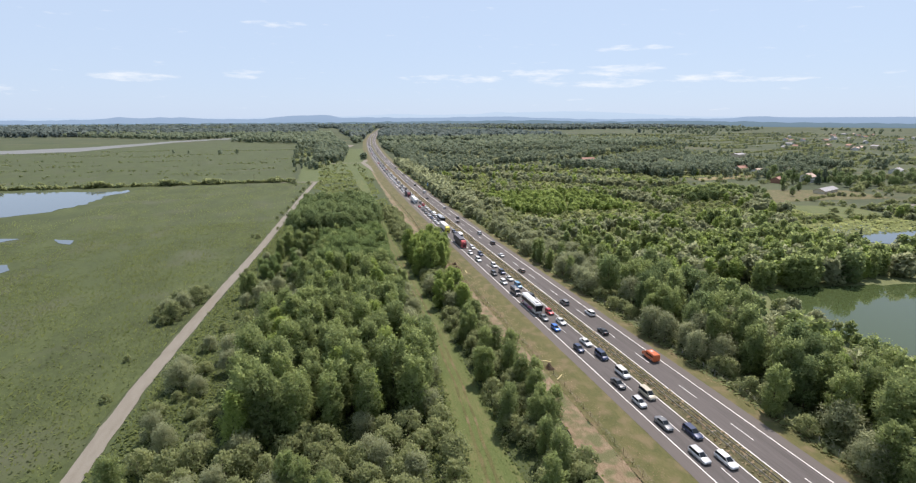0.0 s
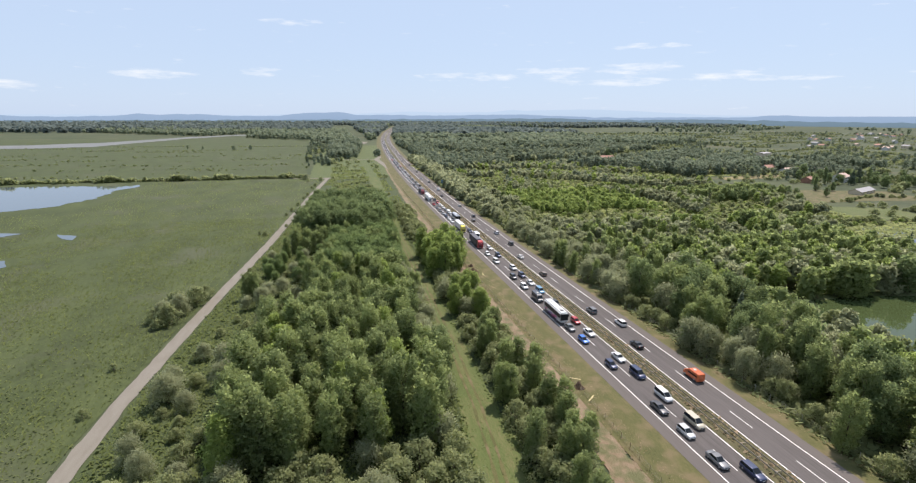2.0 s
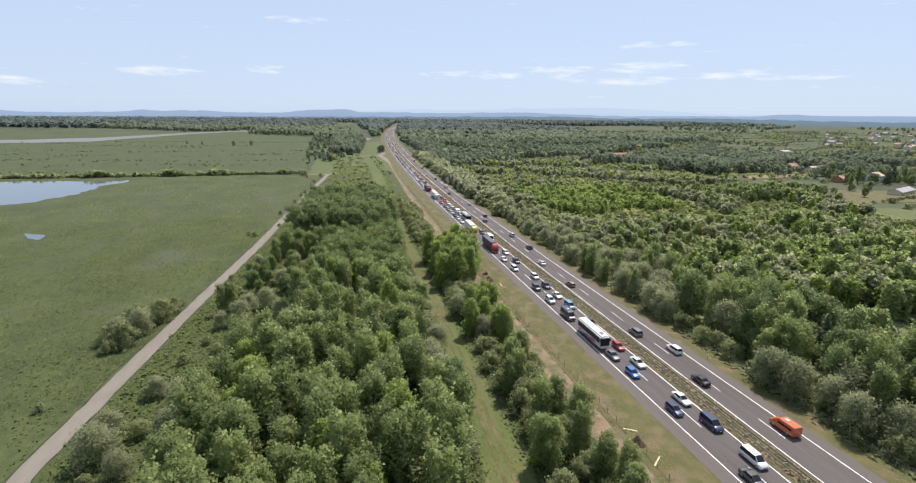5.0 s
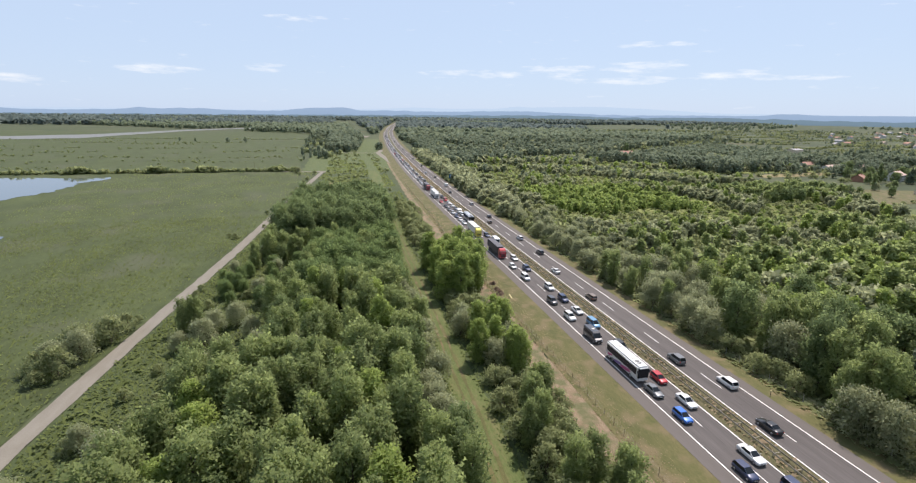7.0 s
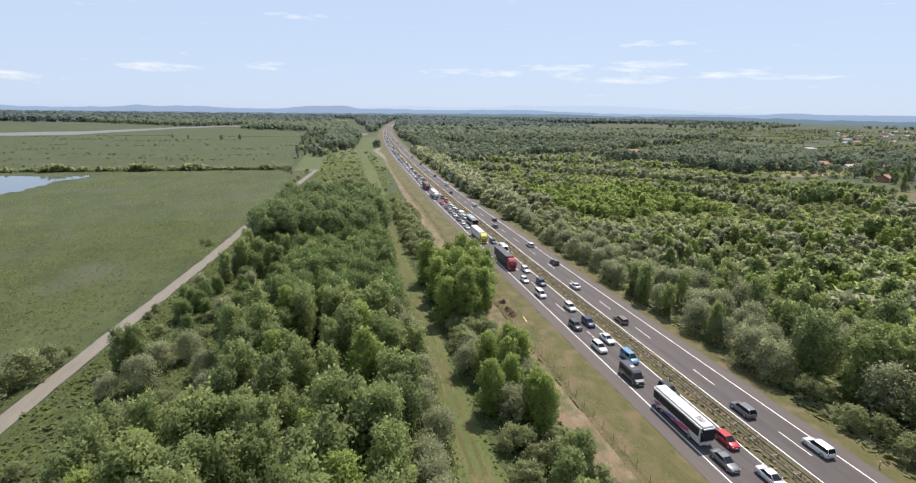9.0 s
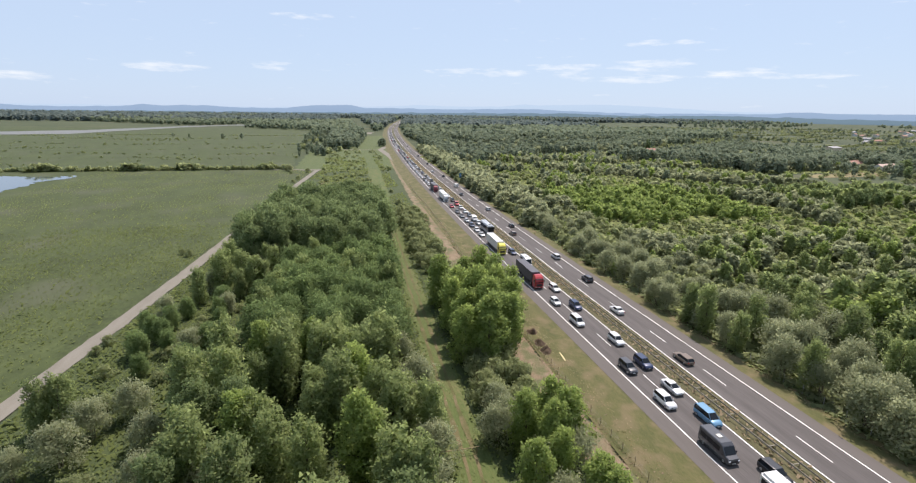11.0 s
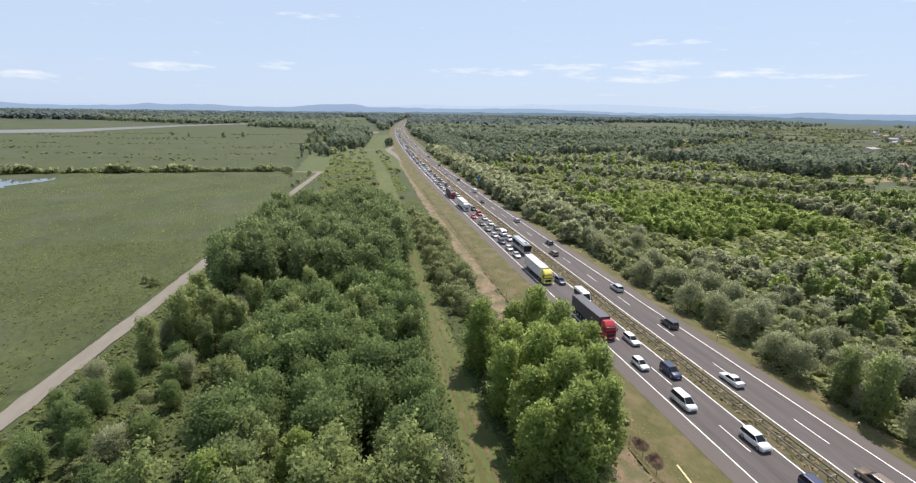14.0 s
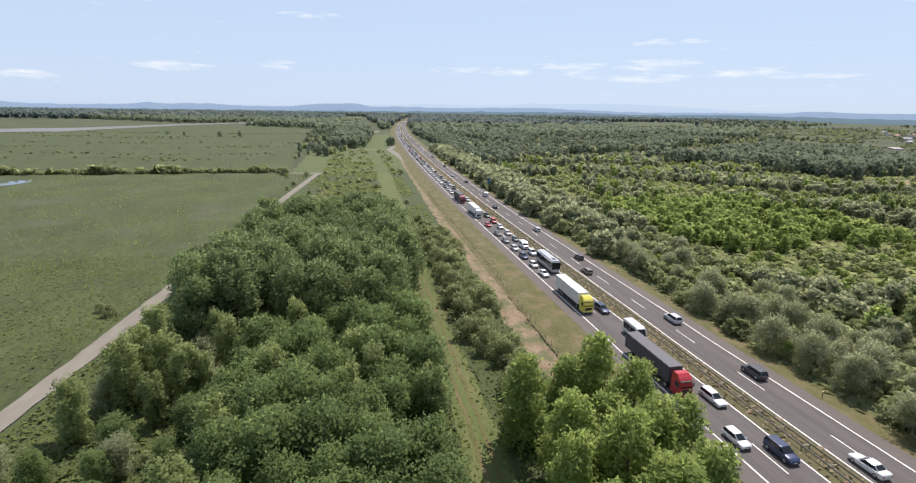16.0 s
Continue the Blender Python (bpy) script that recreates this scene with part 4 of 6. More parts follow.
        if front < y < front + 62 + 20 * noise.noise((x * 0.03, y * 0.03, 2.0)) and g < 0.85 and not (425 < x < 500 and y < 515):
            put(*(("oak", x, y, 9 + 7 * g) if rng.random() < 0.6 else ("alder", x, y, 9 + 7 * g)))
    P, rng = spots(196, 282, 318, 352, 6.0, 72)
    for x, y in P:
        put("alder" if rng.random() < 0.6 else "oak", x, y, 7 + 4 * rng.random())
    # hedges, garden trees and pond-side shrubs by the village
    rng = np.random.default_rng(73)
    for (x0, y0), (x1, y1), tall in (((306, 283), (318, 250), 4.2), ((318, 250), (300, 222), 4.5), ((345, 270), (420, 284), 3), ((300, 300), (345, 312), 2.2), ((345, 312), (400, 300), 3), ((400, 330), (470, 370), 5), ((455, 400), (540, 380), 5), ((470, 430), (560, 450), 6), ((430, 330), (520, 300), 3.5), ((420, 290), (560, 330), 4), ((490, 350), (620, 400), 4.5), ((560, 330), (700, 350), 4), ((395, 415), (440, 425), 4), ((232, 240), (262, 240), 4)):
        far = math.hypot(x1 - x0, y1 - y0)
        for q in np.arange(0, far, 3.2):
            if rng.random() < 0.8:
                put("willow" if rng.random() < 0.25 else "bush", x0 + (x1 - x0) * q / far + rng.normal(0, 1.4), y0 + (y1 - y0) * q / far + rng.normal(0, 1.4), tall * rng.uniform(0.5, 1.2))
    P, rng = spots(400, 900, 250, 640, 12, 74)
    for x, y in P:
        g = rng.random()
        if 0.2 + 1.4 * noise.noise((x * 0.012, y * 0.02, 11.0)) > g:
            put(*(("oak", x, y, 5 + 6 * rng.random()) if g < 0.06 else ("bush", x, y, 1.5 + 3 * rng.random())))
    for x, y, h in ((226, 172, 7), (221, 176, 6), (234, 174, 6.5), (205, 196, 5), (198, 186, 6), (240, 172, 5)):
        put("willow", x, y, h)
    # shrubs in the meadow west of the motorway
    P, rng = spots(-74, -14, 346, 740, 4.6, 26)
    for x, y in P:
        lim = -20 if y < 500 else -16 + (float(road_x(y)) - 10)
        if x > lim or x < path_x(min(y, 529)) + 5 or strip_l(min(y, 540)) - 1 < x < strip_r(min(y, 540)) + 1:
            continue
        g = rng.random()
        if g < (0.42 if y < 400 else 0.3):
            put("bush", x, y, 0.8 + 1.9 * rng.random() ** 2)
    # wood by the river side
    P, rng = spots(-120, -10, 600, 1150, 7.5, 27)
    for x, y in P:
        g = rng.random()
        left = np.interp(y, [600, 760, 1000], [-95, -105, -115])
        right = np.interp(y, [600, 700, 780, 1000, 1150], [-72, -62, -30, -14, 0])
        if left < x < right and g < (0.62 if x > -72 else 0.4) + 0.9 * noise.noise((x * 0.03, y * 0.015, 6.0)) and not (735 < y < 752):
            put(*(("oak", x, y, 9 + 7 * rng.random()) if y > 740 and x > -72 else ("alder", x, y, 4 + 7 * rng.random()) if y > 650 and g < 0.3 else ("bush", x, y, 2.5 + 4 * g)))
    # garden trees round the houses
    P, rng = spots(365, 520, 345, 530, 9, 75)
    for x, y in P:
        g = rng.random()
        if g < 0.42 and not any(abs(x - a) < w and abs(y - b) < 9 for a, b, w in ((383, 397, 12), (422, 396, 14), (366, 332, 20), (440, 470, 19), (478, 470, 15), (440, 500, 14))) and not (y < 372 and x < 410):
            put("oak" if g < 0.3 else "bush", x, y, (6 + 6 * rng.random()) if g < 0.3 else 3.5)
    put("oak", 1.5, 800, 12), put("oak", 4, 806, 11), put("oak", -2, 803, 10)
    # hedge on the dyke
    rng = np.random.default_rng(28)
    for x in np.arange(-560, -92, 1.15):
        if rng.random() < 0.92:
            put("bush", x, 537 + (x + 95) * -0.012 + rng.normal(0, 1.8), 1.9 + 2.2 * rng.random() ** 2 + 2.2 * (noise.noise((x * 0.05, 1, 1)) > 0.12))
    # scattered shrubs of the far marsh
    P, rng = spots(-700, -100, 580, 1120, 7, 29)
    for x, y in P:
        if noise.noise((x * 0.008, y * 0.03, 2.0)) + 0.35 * noise.noise((x * 0.05, y * 0.15, 4.0)) > 0.14 + 0.26 * rng.random():
            put("bush", x, y, 0.7 + 1.5 * rng.random() ** 2)
    for x, y, h in ((-212, 985, 9), (-240, 985, 9), (-300, 1020, 6), (-330, 1040, 7)):
        put("oak", x, y, h)
    rng = np.random.default_rng(77)
    for k in range(620):
        x0, y0 = 430 + 1500 * rng.random() ** 1.5, rng.uniform(200, 1700)
        if 440 < x0 < 640 and 330 < y0 < 500 and rng.random() < 0.6:
            continue
        a, far = rng.choice((0.35, 0.35 + 1.57)) + rng.normal(0, 0.15), rng.uniform(20, 160)
        tall = rng.random()
        for q in np.arange(0, far, 3.5 + x0 * 0.003):
            x, y = x0 + q * math.cos(a) + rng.normal(0, 1.5), y0 + q * math.sin(a) + rng.normal(0, 1.5)
            if x > 420:
                put(*(("oak", x, y, 5 + 5 * rng.random()) if rng.random() < 0.25 * tall else ("bush", x, y, 1.6 + 2.6 * rng.random() * (0.5 + tall))))
    names = {"conifer": "spruce_wood", "thicket": "green_thicket", "alder": "alder_wood", "oak": "oak_wood", "poplar": "poplar_thicket", "willow": "willow_scrub", "bush": "shrub_scrub"}
    text = {"conifer": "dark spruces standing in the wood", "thicket": "bright green thicket of young growth", "alder": "mixed green wood of slender trees", "oak": "dark green dense broad-leaved wood", "poplar": "bright green thicket of young poplars", "willow": "silvery grey-green willow scrub", "bush": "scattered low green shrubs on rough meadow"}
    for kind, some in rows.items():
        big = [r for r in some if r[2] < 420]
        small = [r for r in some if r[2] >= 420]
        wood(names[kind], big, KIND_TONE.get(kind, "poplar"), text[kind], 850 if kind not in ("bush", "thicket") else 300, 0.75 if kind not in ("bush", "thicket") else 0.58)
        # farther oaks and alders take the leaf colour that has haze in it
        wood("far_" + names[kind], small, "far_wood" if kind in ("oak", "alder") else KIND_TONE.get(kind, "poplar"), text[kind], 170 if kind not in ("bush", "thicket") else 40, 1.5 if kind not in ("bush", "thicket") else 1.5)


plant_mid()


def plant_far():
    """Forest to the horizon: a rough canopy of big sprays over closed woods."""
    rng = np.random.default_rng(31)
    green, pine = [], []
    for x0, x1, y0, y1, gap, kind in ((30, 900, 980, 1500, 15, 0), (40, 1300, 1500, 2600, 22, 1), (-900, -10, 1150, 2100, 19, 0), (-2400, -60, 2000, 3300, 34, 1), (60, 2600, 2600, 4300, 44, 1), (-2900, 60, 3300, 4300, 50, 1), (900, 2600, 1500, 2600, 44, 0)):
        P, g = spots(x0, x1, y0, y1, gap, int(abs(x0) + y0))
        for x, y in P:
            r = float(road_x(y))
            if y < 3200 and r - 20 - 0.004 * y < x < r + 24:
                continue
            if 30 < x - r < 75 and 1150 < y < 1330 or -70 < x - r < -20 and 1150 < y < 1330:
                continue
            c = noise.noise((x * 0.0025, y * 0.004, 7.0))
            if kind == 0 and x > 0 and c < -0.02 - 0.2 * (x < 260):
                continue
            if x < 0 and y < 2000:
                if not (y > 1330 + max(0, (-x - 120)) * 0.9 or (x > -110 and y > 1000)):
                    continue
                if x < -150 and (y < 1860 - (-x - 300) * 1.35 and x < -300):
                    continue
            if x > 700 and y < 2600 and c < 0.22:
                continue
            (pine if kind and c > -0.3 else green).append(("oak" if kind == 0 else "alder", x, y, (9 if kind == 0 else 13) + 6 * g.random() + gap * 0.04))
    # both forests carry the air's haze in their base colours
    wood("far_forest", green, "far_wood", "distant green forest, summer haze put into its leaf colour", 34, 3.6)
    wood("pine_forest", pine, "far_pine", "dark distant pine forest closing the plain, bluish haze in its colour", 26, 5.0)


plant_far()


def plant_low():
    """Reeds, herbs and grass tufts."""
    for x0, x1, y0, y1, gap, seed in ((-230, -84, 45, 330, 0.78, 41), (-340, -76, 45, 530, 1.5, 42)):
        P, rng = spots(x0, x1, y0, y1, gap, seed)
        keep = [(x, y) for x, y in P if x < path_x(y) - 3.0 and (gap < 1 or x < -230 or y > 330) and not ((-262 < x < -225 and 306 < y < 324) or (-209 < x < -193 and 292 < y < 310) or (-226 < x < -197 and 237 < y < 262) or (x < -228 and y > 372)) and rng.random() < 0.6 + 0.9 * noise.noise((x * 0.045, y * 0.03, 0)) + 0.5 * noise.noise((x * 0.2, y * 0.12, 5.0))]
        tufts("reeds", np.array(keep), 0.3 + 0.4 * np.random.default_rng(seed).random(len(keep)) ** 2, "reed_leaf", "dense pale green reeds swaying flat", seed, 0.8, "reeds", 0.6)
    P, rng = spots(-114, -34, 30, 350, 0.5, 43)
    keep = np.array([(x, y) for x, y in P if path_x(y) + 2.6 < x < strip_l(y) - 0.3])
    tufts("undergrowth", keep, 0.28 + 0.5 * np.random.default_rng(4).random(len(keep)) ** 2, "herb", "rank green nettles and brambles beside the track", 44, 0.85)
    P, rng = spots(-46, -14, 40, 345, 0.8, 45)
    keep = np.array([(x, y) for x, y in P if strip_l(y) - 3 < x < strip_l(y) + 0.6 or strip_r(y) - 0.3 < x < dirt_l(y) + 0.4])
    tufts("weeds", keep, np.full(len(keep), 0.4), "herb", "rank green weeds along the grass ride", 46, 1.3)
    P, rng = spots(-86, -16, 346, 640, 1.5, 53)
    keep = np.array([(x, y) for x, y in P if path_x(min(y, 529)) + 3 < x < dirt_l(y) - 0.5 and noise.noise((x * 0.06, y * 0.03, 8.0)) > -0.08 and not strip_l(min(y, 540)) < x < strip_r(min(y, 540))])
    tufts("rough_herbs", keep, np.full(len(keep), 0.7), "herb", "rank herbs and brambles of the rough meadow", 54, 1.8)
    P, rng = spots(-110, -60, 346, 640, 2.2, 55)
    keep = np.array([(x, y) for x, y in P if -66 < x < -36 and 395 < y < 470 and rng.random() < 0.7])
    tufts("dry_herbs", keep, np.full(len(keep), 0.7), "dry_herb", "dry brown stand of herbs in the meadow", 56, 1.8)
    P, rng = spots(20, 30, 30, 420, 0.8, 47)
    keep = np.array([(x, y) for x, y in P if 26.5 < x < 30])
    tufts("wood_edge_weeds", keep, np.full(len(keep), 0.7), "bush", "dense weeds at the foot of the wood", 48, 1.6)
    P, rng = spots(30, 420, 200, 640, 1.9, 49)
    keep = np.array([(x, y) for x, y in P if not (260 < x and 236 < y < 460)])
    tufts("meadow_scrub", keep, np.full(len(keep), 1.1), "meadow_herb", "tall rough herbs of the wet meadow", 50, 2.4, lean=0.9)
    P, rng = spots(-45, -28, 40, 340, 0.6, 65)
    keep = np.array([(x, y) for x, y in P if strip_l(y) < x < strip_r(y) and rng.random() < 0.6])
    tufts("ride_grass", keep, np.full(len(keep), 0.16), "herb", "short green grass tufts of the ride", 66, 1.8)
    P, rng = spots(29, 58, 34, 202, 0.95, 57)
    tufts("wood_undergrowth", P, np.full(len(P), 0.9), "bush", "green undergrowth between the trees of the wood", 58, 1.6)
    P, rng = spots(-9.5, -3.0, 40, 330, 0.55, 59)
    keep = np.array([(x, y) for x, y in P if dirt_r(y) + 1 < x < -3.2 and rng.random() < 0.7])
    ob = tufts("verge_grass", keep, np.full(len(keep), 0.11), "dry_herb", "short dry grass tufts of the mown verge", 60, 1.6)
    ob.location.z = 0.3
    P, rng = spots(23.2, 28, 40, 330, 0.55, 63)
    ob = tufts("verge_grass_east", P, np.full(len(P), 0.11), "dry_herb", "short dry grass tufts of the mown verge", 64, 1.6)
    ob.location.z = 0.28
    P, rng = spots(-15, -8.5, 30, 400, 0.55, 51)
    keep = np.array([(x, y) for x, y in P if dirt_r(y) - 0.5 < x < dirt_r(y) + 1.3])
    tufts("dry_weeds", keep, np.full(len(keep), 0.26), "dry_herb", "dry brown weeds along the wire fence", 52, 1.3)


plant_low()
tagged(blot("wood_floor_east", M["forest_floor"], [(28.4, -100), (28.4, 300), (80, 300), (260, 230), (330, 60), (330, -100)], -0.58, 0.8), "shaded ground of the wood beside the motorway", "ground", kind="structure")


# ---- hills on the horizon ----
def ridge(name, radius, tone, heights, label, seed, rough=6):
    """A chain of hills on an arc: height by bearing in degrees from the motorway's axis, positive to the right."""
    rng = np.random.default_rng(seed)
    b = np.linspace(-70, 70, 561)
    h = np.interp(b, [p[0] for p in heights], [p[1] for p in heights])
    h = np.convolve(np.r_[np.full(3, h[0]), h, np.full(3, h[-1])], np.ones(7) / 7, "valid")
    h = h + np.array([noise.fractal((v * 0.6, seed, 0), 0.9, 2.1, 5) for v in b]) * rough
    rad = np.radians(b)
    foot = np.stack([-55 + radius * np.sin(rad), 90 + radius * np.cos(rad), np.full(len(b), -5.0)], 1)
    top = np.stack([-55 + (radius + 90) * np.sin(rad), 90 + (radius + 90) * np.cos(rad), h], 1)
    back = np.stack([-55 + (radius + 190) * np.sin(rad), 90 + (radius + 190) * np.cos(rad), np.full(len(b), -5.0)], 1)
    n = len(b)
    i = np.arange(n - 1)
    F = np.concatenate([np.stack([i, i + 1, i + 1 + n, i + n], 1), np.stack([i + n, i + n + 1, i + 1 + 2 * n, i + 2 * n], 1)])
    return tagged(sheet(name, np.concatenate([foot, top, back]), F, M[tone], smooth=True), label, "hills", kind="structure")


def risen(pairs, reach):
    return [(b, 54 + math.tan(radians(e)) * reach) for b, e in pairs]


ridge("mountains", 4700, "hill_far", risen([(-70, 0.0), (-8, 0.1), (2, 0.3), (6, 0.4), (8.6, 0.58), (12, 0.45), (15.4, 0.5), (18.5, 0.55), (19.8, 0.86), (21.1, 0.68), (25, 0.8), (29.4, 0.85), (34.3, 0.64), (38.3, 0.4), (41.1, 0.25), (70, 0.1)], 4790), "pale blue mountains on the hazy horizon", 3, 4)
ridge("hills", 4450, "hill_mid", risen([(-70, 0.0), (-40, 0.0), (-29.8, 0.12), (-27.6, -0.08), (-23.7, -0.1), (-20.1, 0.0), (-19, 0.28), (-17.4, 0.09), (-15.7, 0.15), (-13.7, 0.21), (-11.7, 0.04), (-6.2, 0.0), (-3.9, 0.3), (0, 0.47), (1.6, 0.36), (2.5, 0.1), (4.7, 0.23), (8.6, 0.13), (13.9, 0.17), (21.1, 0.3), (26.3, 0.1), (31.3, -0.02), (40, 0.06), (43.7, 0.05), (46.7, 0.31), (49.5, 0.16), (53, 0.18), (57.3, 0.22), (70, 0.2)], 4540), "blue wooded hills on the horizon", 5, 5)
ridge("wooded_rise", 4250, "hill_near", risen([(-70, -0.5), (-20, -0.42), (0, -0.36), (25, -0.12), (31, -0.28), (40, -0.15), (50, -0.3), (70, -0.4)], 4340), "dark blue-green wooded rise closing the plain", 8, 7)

# ---- vehicles ----
def body_paint():
    m = bpy.data.materials.new("car_paint")
    m.use_nodes = True
    nt = m.node_tree
    bs = nt.nodes["Principled BSDF"]
    info = nt.nodes.new("ShaderNodeObjectInfo")
    nt.links.new(info.outputs["Color"], bs.inputs["Base Color"])
    bs.inputs["Roughness"].default_value, bs.inputs["Coat Weight"].default_value, bs.inputs["Metallic"].default_value = 0.32, 0.6, 0.15
    return m


V_MAT = {
    "paint": body_paint(),
    "glass": plain("vehicle_glass", (0.012, 0.015, 0.018), 0.1, 0.0, 0.3),
    "tyre": plain("tyre_rubber", (0.018, 0.018, 0.019), 0.85),
    "rim": plain("wheel_rim", (0.45, 0.45, 0.46), 0.35, 0.8),
    "lamp": plain("headlamp", (0.75, 0.77, 0.8), 0.1, 0.2),
    "tail": plain("tail_lamp", (0.35, 0.015, 0.012), 0.25),
    "trim": plain("black_trim", (0.02, 0.02, 0.022), 0.6),
    "plate": plain("plate_bar", (0.75, 0.75, 0.72), 0.5),
    "tarp": plain("grey_tarpaulin", (0.055, 0.055, 0.065), 0.55),
    "white": plain("white_panel", (0.6, 0.6, 0.59), 0.4, coat=0.2),
    "magenta": plain("magenta_livery", (0.42, 0.08, 0.2), 0.4),
    "violet": plain("violet_livery", (0.2, 0.12, 0.3), 0.4),
    "steel": plain("galvanised_steel", (0.36, 0.36, 0.34), 0.55, 0.6),
    "rust": plain("weathered_steel", (0.25, 0.225, 0.18), 0.75, 0.1),
    "wood": grained("weathered_wood", [(0.2, 0.15, 0.09), (0.33, 0.26, 0.16)], 0.5, 8, bump=0.3, depth=0.01),
    "yellow": plain("yellow_plank", (0.5, 0.42, 0.2), 0.6),
    "blue_sign": plain("blue_sign_sheet", (0.02, 0.16, 0.33), 0.4),
    "sign_bar": plain("white_sign_bar", (0.75, 0.77, 0.78), 0.5),
    "soil": grained("dug_soil", [(0.035, 0.023, 0.014), (0.075, 0.05, 0.03), (0.125, 0.09, 0.055)], 0.8, 6, bump=0.9, depth=0.15),
    "pit_earth_shade": grained("pit_earth_shade", [(0.012, 0.009, 0.006), (0.03, 0.02, 0.013)], 0.4, 6, bump=0.6, depth=0.05),
    "render_white": grained("house_render", [(0.46, 0.45, 0.42), (0.56, 0.55, 0.52)], 3, 6, bump=0.1, depth=0.01),
    "render_cream": grained("cream_render", [(0.5, 0.42, 0.3), (0.6, 0.52, 0.38)], 3, 6, bump=0.1, depth=0.01),
    "brick": grained("brick_wall", [(0.25, 0.13, 0.09), (0.34, 0.19, 0.13)], 2, 8, bump=0.2, depth=0.02),
    "roof_red": grained("red_roof_tiles", [(0.26, 0.145, 0.11), (0.36, 0.215, 0.165)], 2, 8, bump=0.4, depth=0.05),
    "roof_pale": grained("pale_roof_tiles", [(0.4, 0.29, 0.235), (0.5, 0.39, 0.33)], 2, 8, bump=0.4, depth=0.05),
    "roof_grey": grained("grey_roof_sheets", [(0.24, 0.23, 0.23), (0.36, 0.35, 0.35)], 2, 8, bump=0.3, depth=0.04),
    "roof_white": grained("white_roof_sheets", [(0.5, 0.5, 0.5), (0.62, 0.62, 0.62)], 2, 8, bump=0.2, depth=0.03),
}


def loft(bm, rings, close=True):
    """Skin between rings of equal numbers of corners; the ends are closed."""
    made = [[bm.verts.new(p) for p in ring] for ring in rings]
    n = len(made[0])
    for a, b in zip(made, made[1:]):
        for k in range(n):
            bm.faces.new((a[k], a[(k + 1) % n], b[(k + 1) % n], b[k]))
    if close:
        bm.faces.new(made[0][::-1])
        bm.faces.new(made[-1])
    bmesh.ops.recalc_face_normals(bm, faces=bm.faces[:])
    return bm


def slab(x0, x1, y0, y1, z0, z1, bevel=0.0, segments=2):
    bm = bmesh.new()
    bmesh.ops.create_cube(bm, size=1)
    for v in bm.verts:
        v.co = Vector(((x0 + x1) / 2 + v.co.x * (x1 - x0), (y0 + y1) / 2 + v.co.y * (y1 - y0), (z0 + z1) / 2 + v.co.z * (z1 - z0)))
    if bevel:
        bmesh.ops.bevel(bm, geom=bm.edges[:], offset=bevel, segments=segments, affect="EDGES")
    return bm


def wheel(parent, x, y, r, wide, rim=True):
    bm = bmesh.new()
    bmesh.ops.create_cone(bm, cap_ends=True, segments=16, radius1=r, radius2=r, depth=wide)
    bmesh.ops.bevel(bm, geom=[e for e in bm.edges if abs(e.verts[0].co.z - e.verts[1].co.z) < 1e-4], offset=r * 0.1, segments=1, affect="EDGES")
    bm.transform(Matrix.Translation((x, y, r)) @ Matrix.Rotation(math.pi / 2, 4, "Y"))
    ob = part("wheel", bm, V_MAT["tyre"], parent)
    if rim:
        bm = bmesh.new()
        bmesh.ops.create_cone(bm, cap_ends=True, segments=12, radius1=r * 0.66, radius2=r * 0.5, depth=0.03)
        side = 1 if x > 0 else -1
        bm.transform(Matrix.Translation((x + side * (wide / 2 + 0.012), y, r)) @ Matrix.Rotation(side * math.pi / 2, 4, "Y"))
        part("rim", bm, V_MAT["rim"], ob)
    return ob


# length, width, height, bonnet height, cabin foot front and back, roof front and back (shares of length from the front), tail height
CARS = {
    "hatchback": (4.05, 1.74, 1.48, 0.93, 0.24, 0.985, 0.44, 0.90, 0.95),
    "sedan": (4.65, 1.80, 1.45, 0.92, 0.27, 0.86, 0.45, 0.71, 1.02),
    "estate": (4.75, 1.81, 1.50, 0.92, 0.26, 0.985, 0.43, 0.92, 0.95),
    "suv": (4.55, 1.86, 1.70, 1.05, 0.24, 0.985, 0.40, 0.92, 1.08),
    "people_carrier": (4.85, 1.90, 1.86, 1.08, 0.17, 0.99, 0.34, 0.95, 1.08),
}


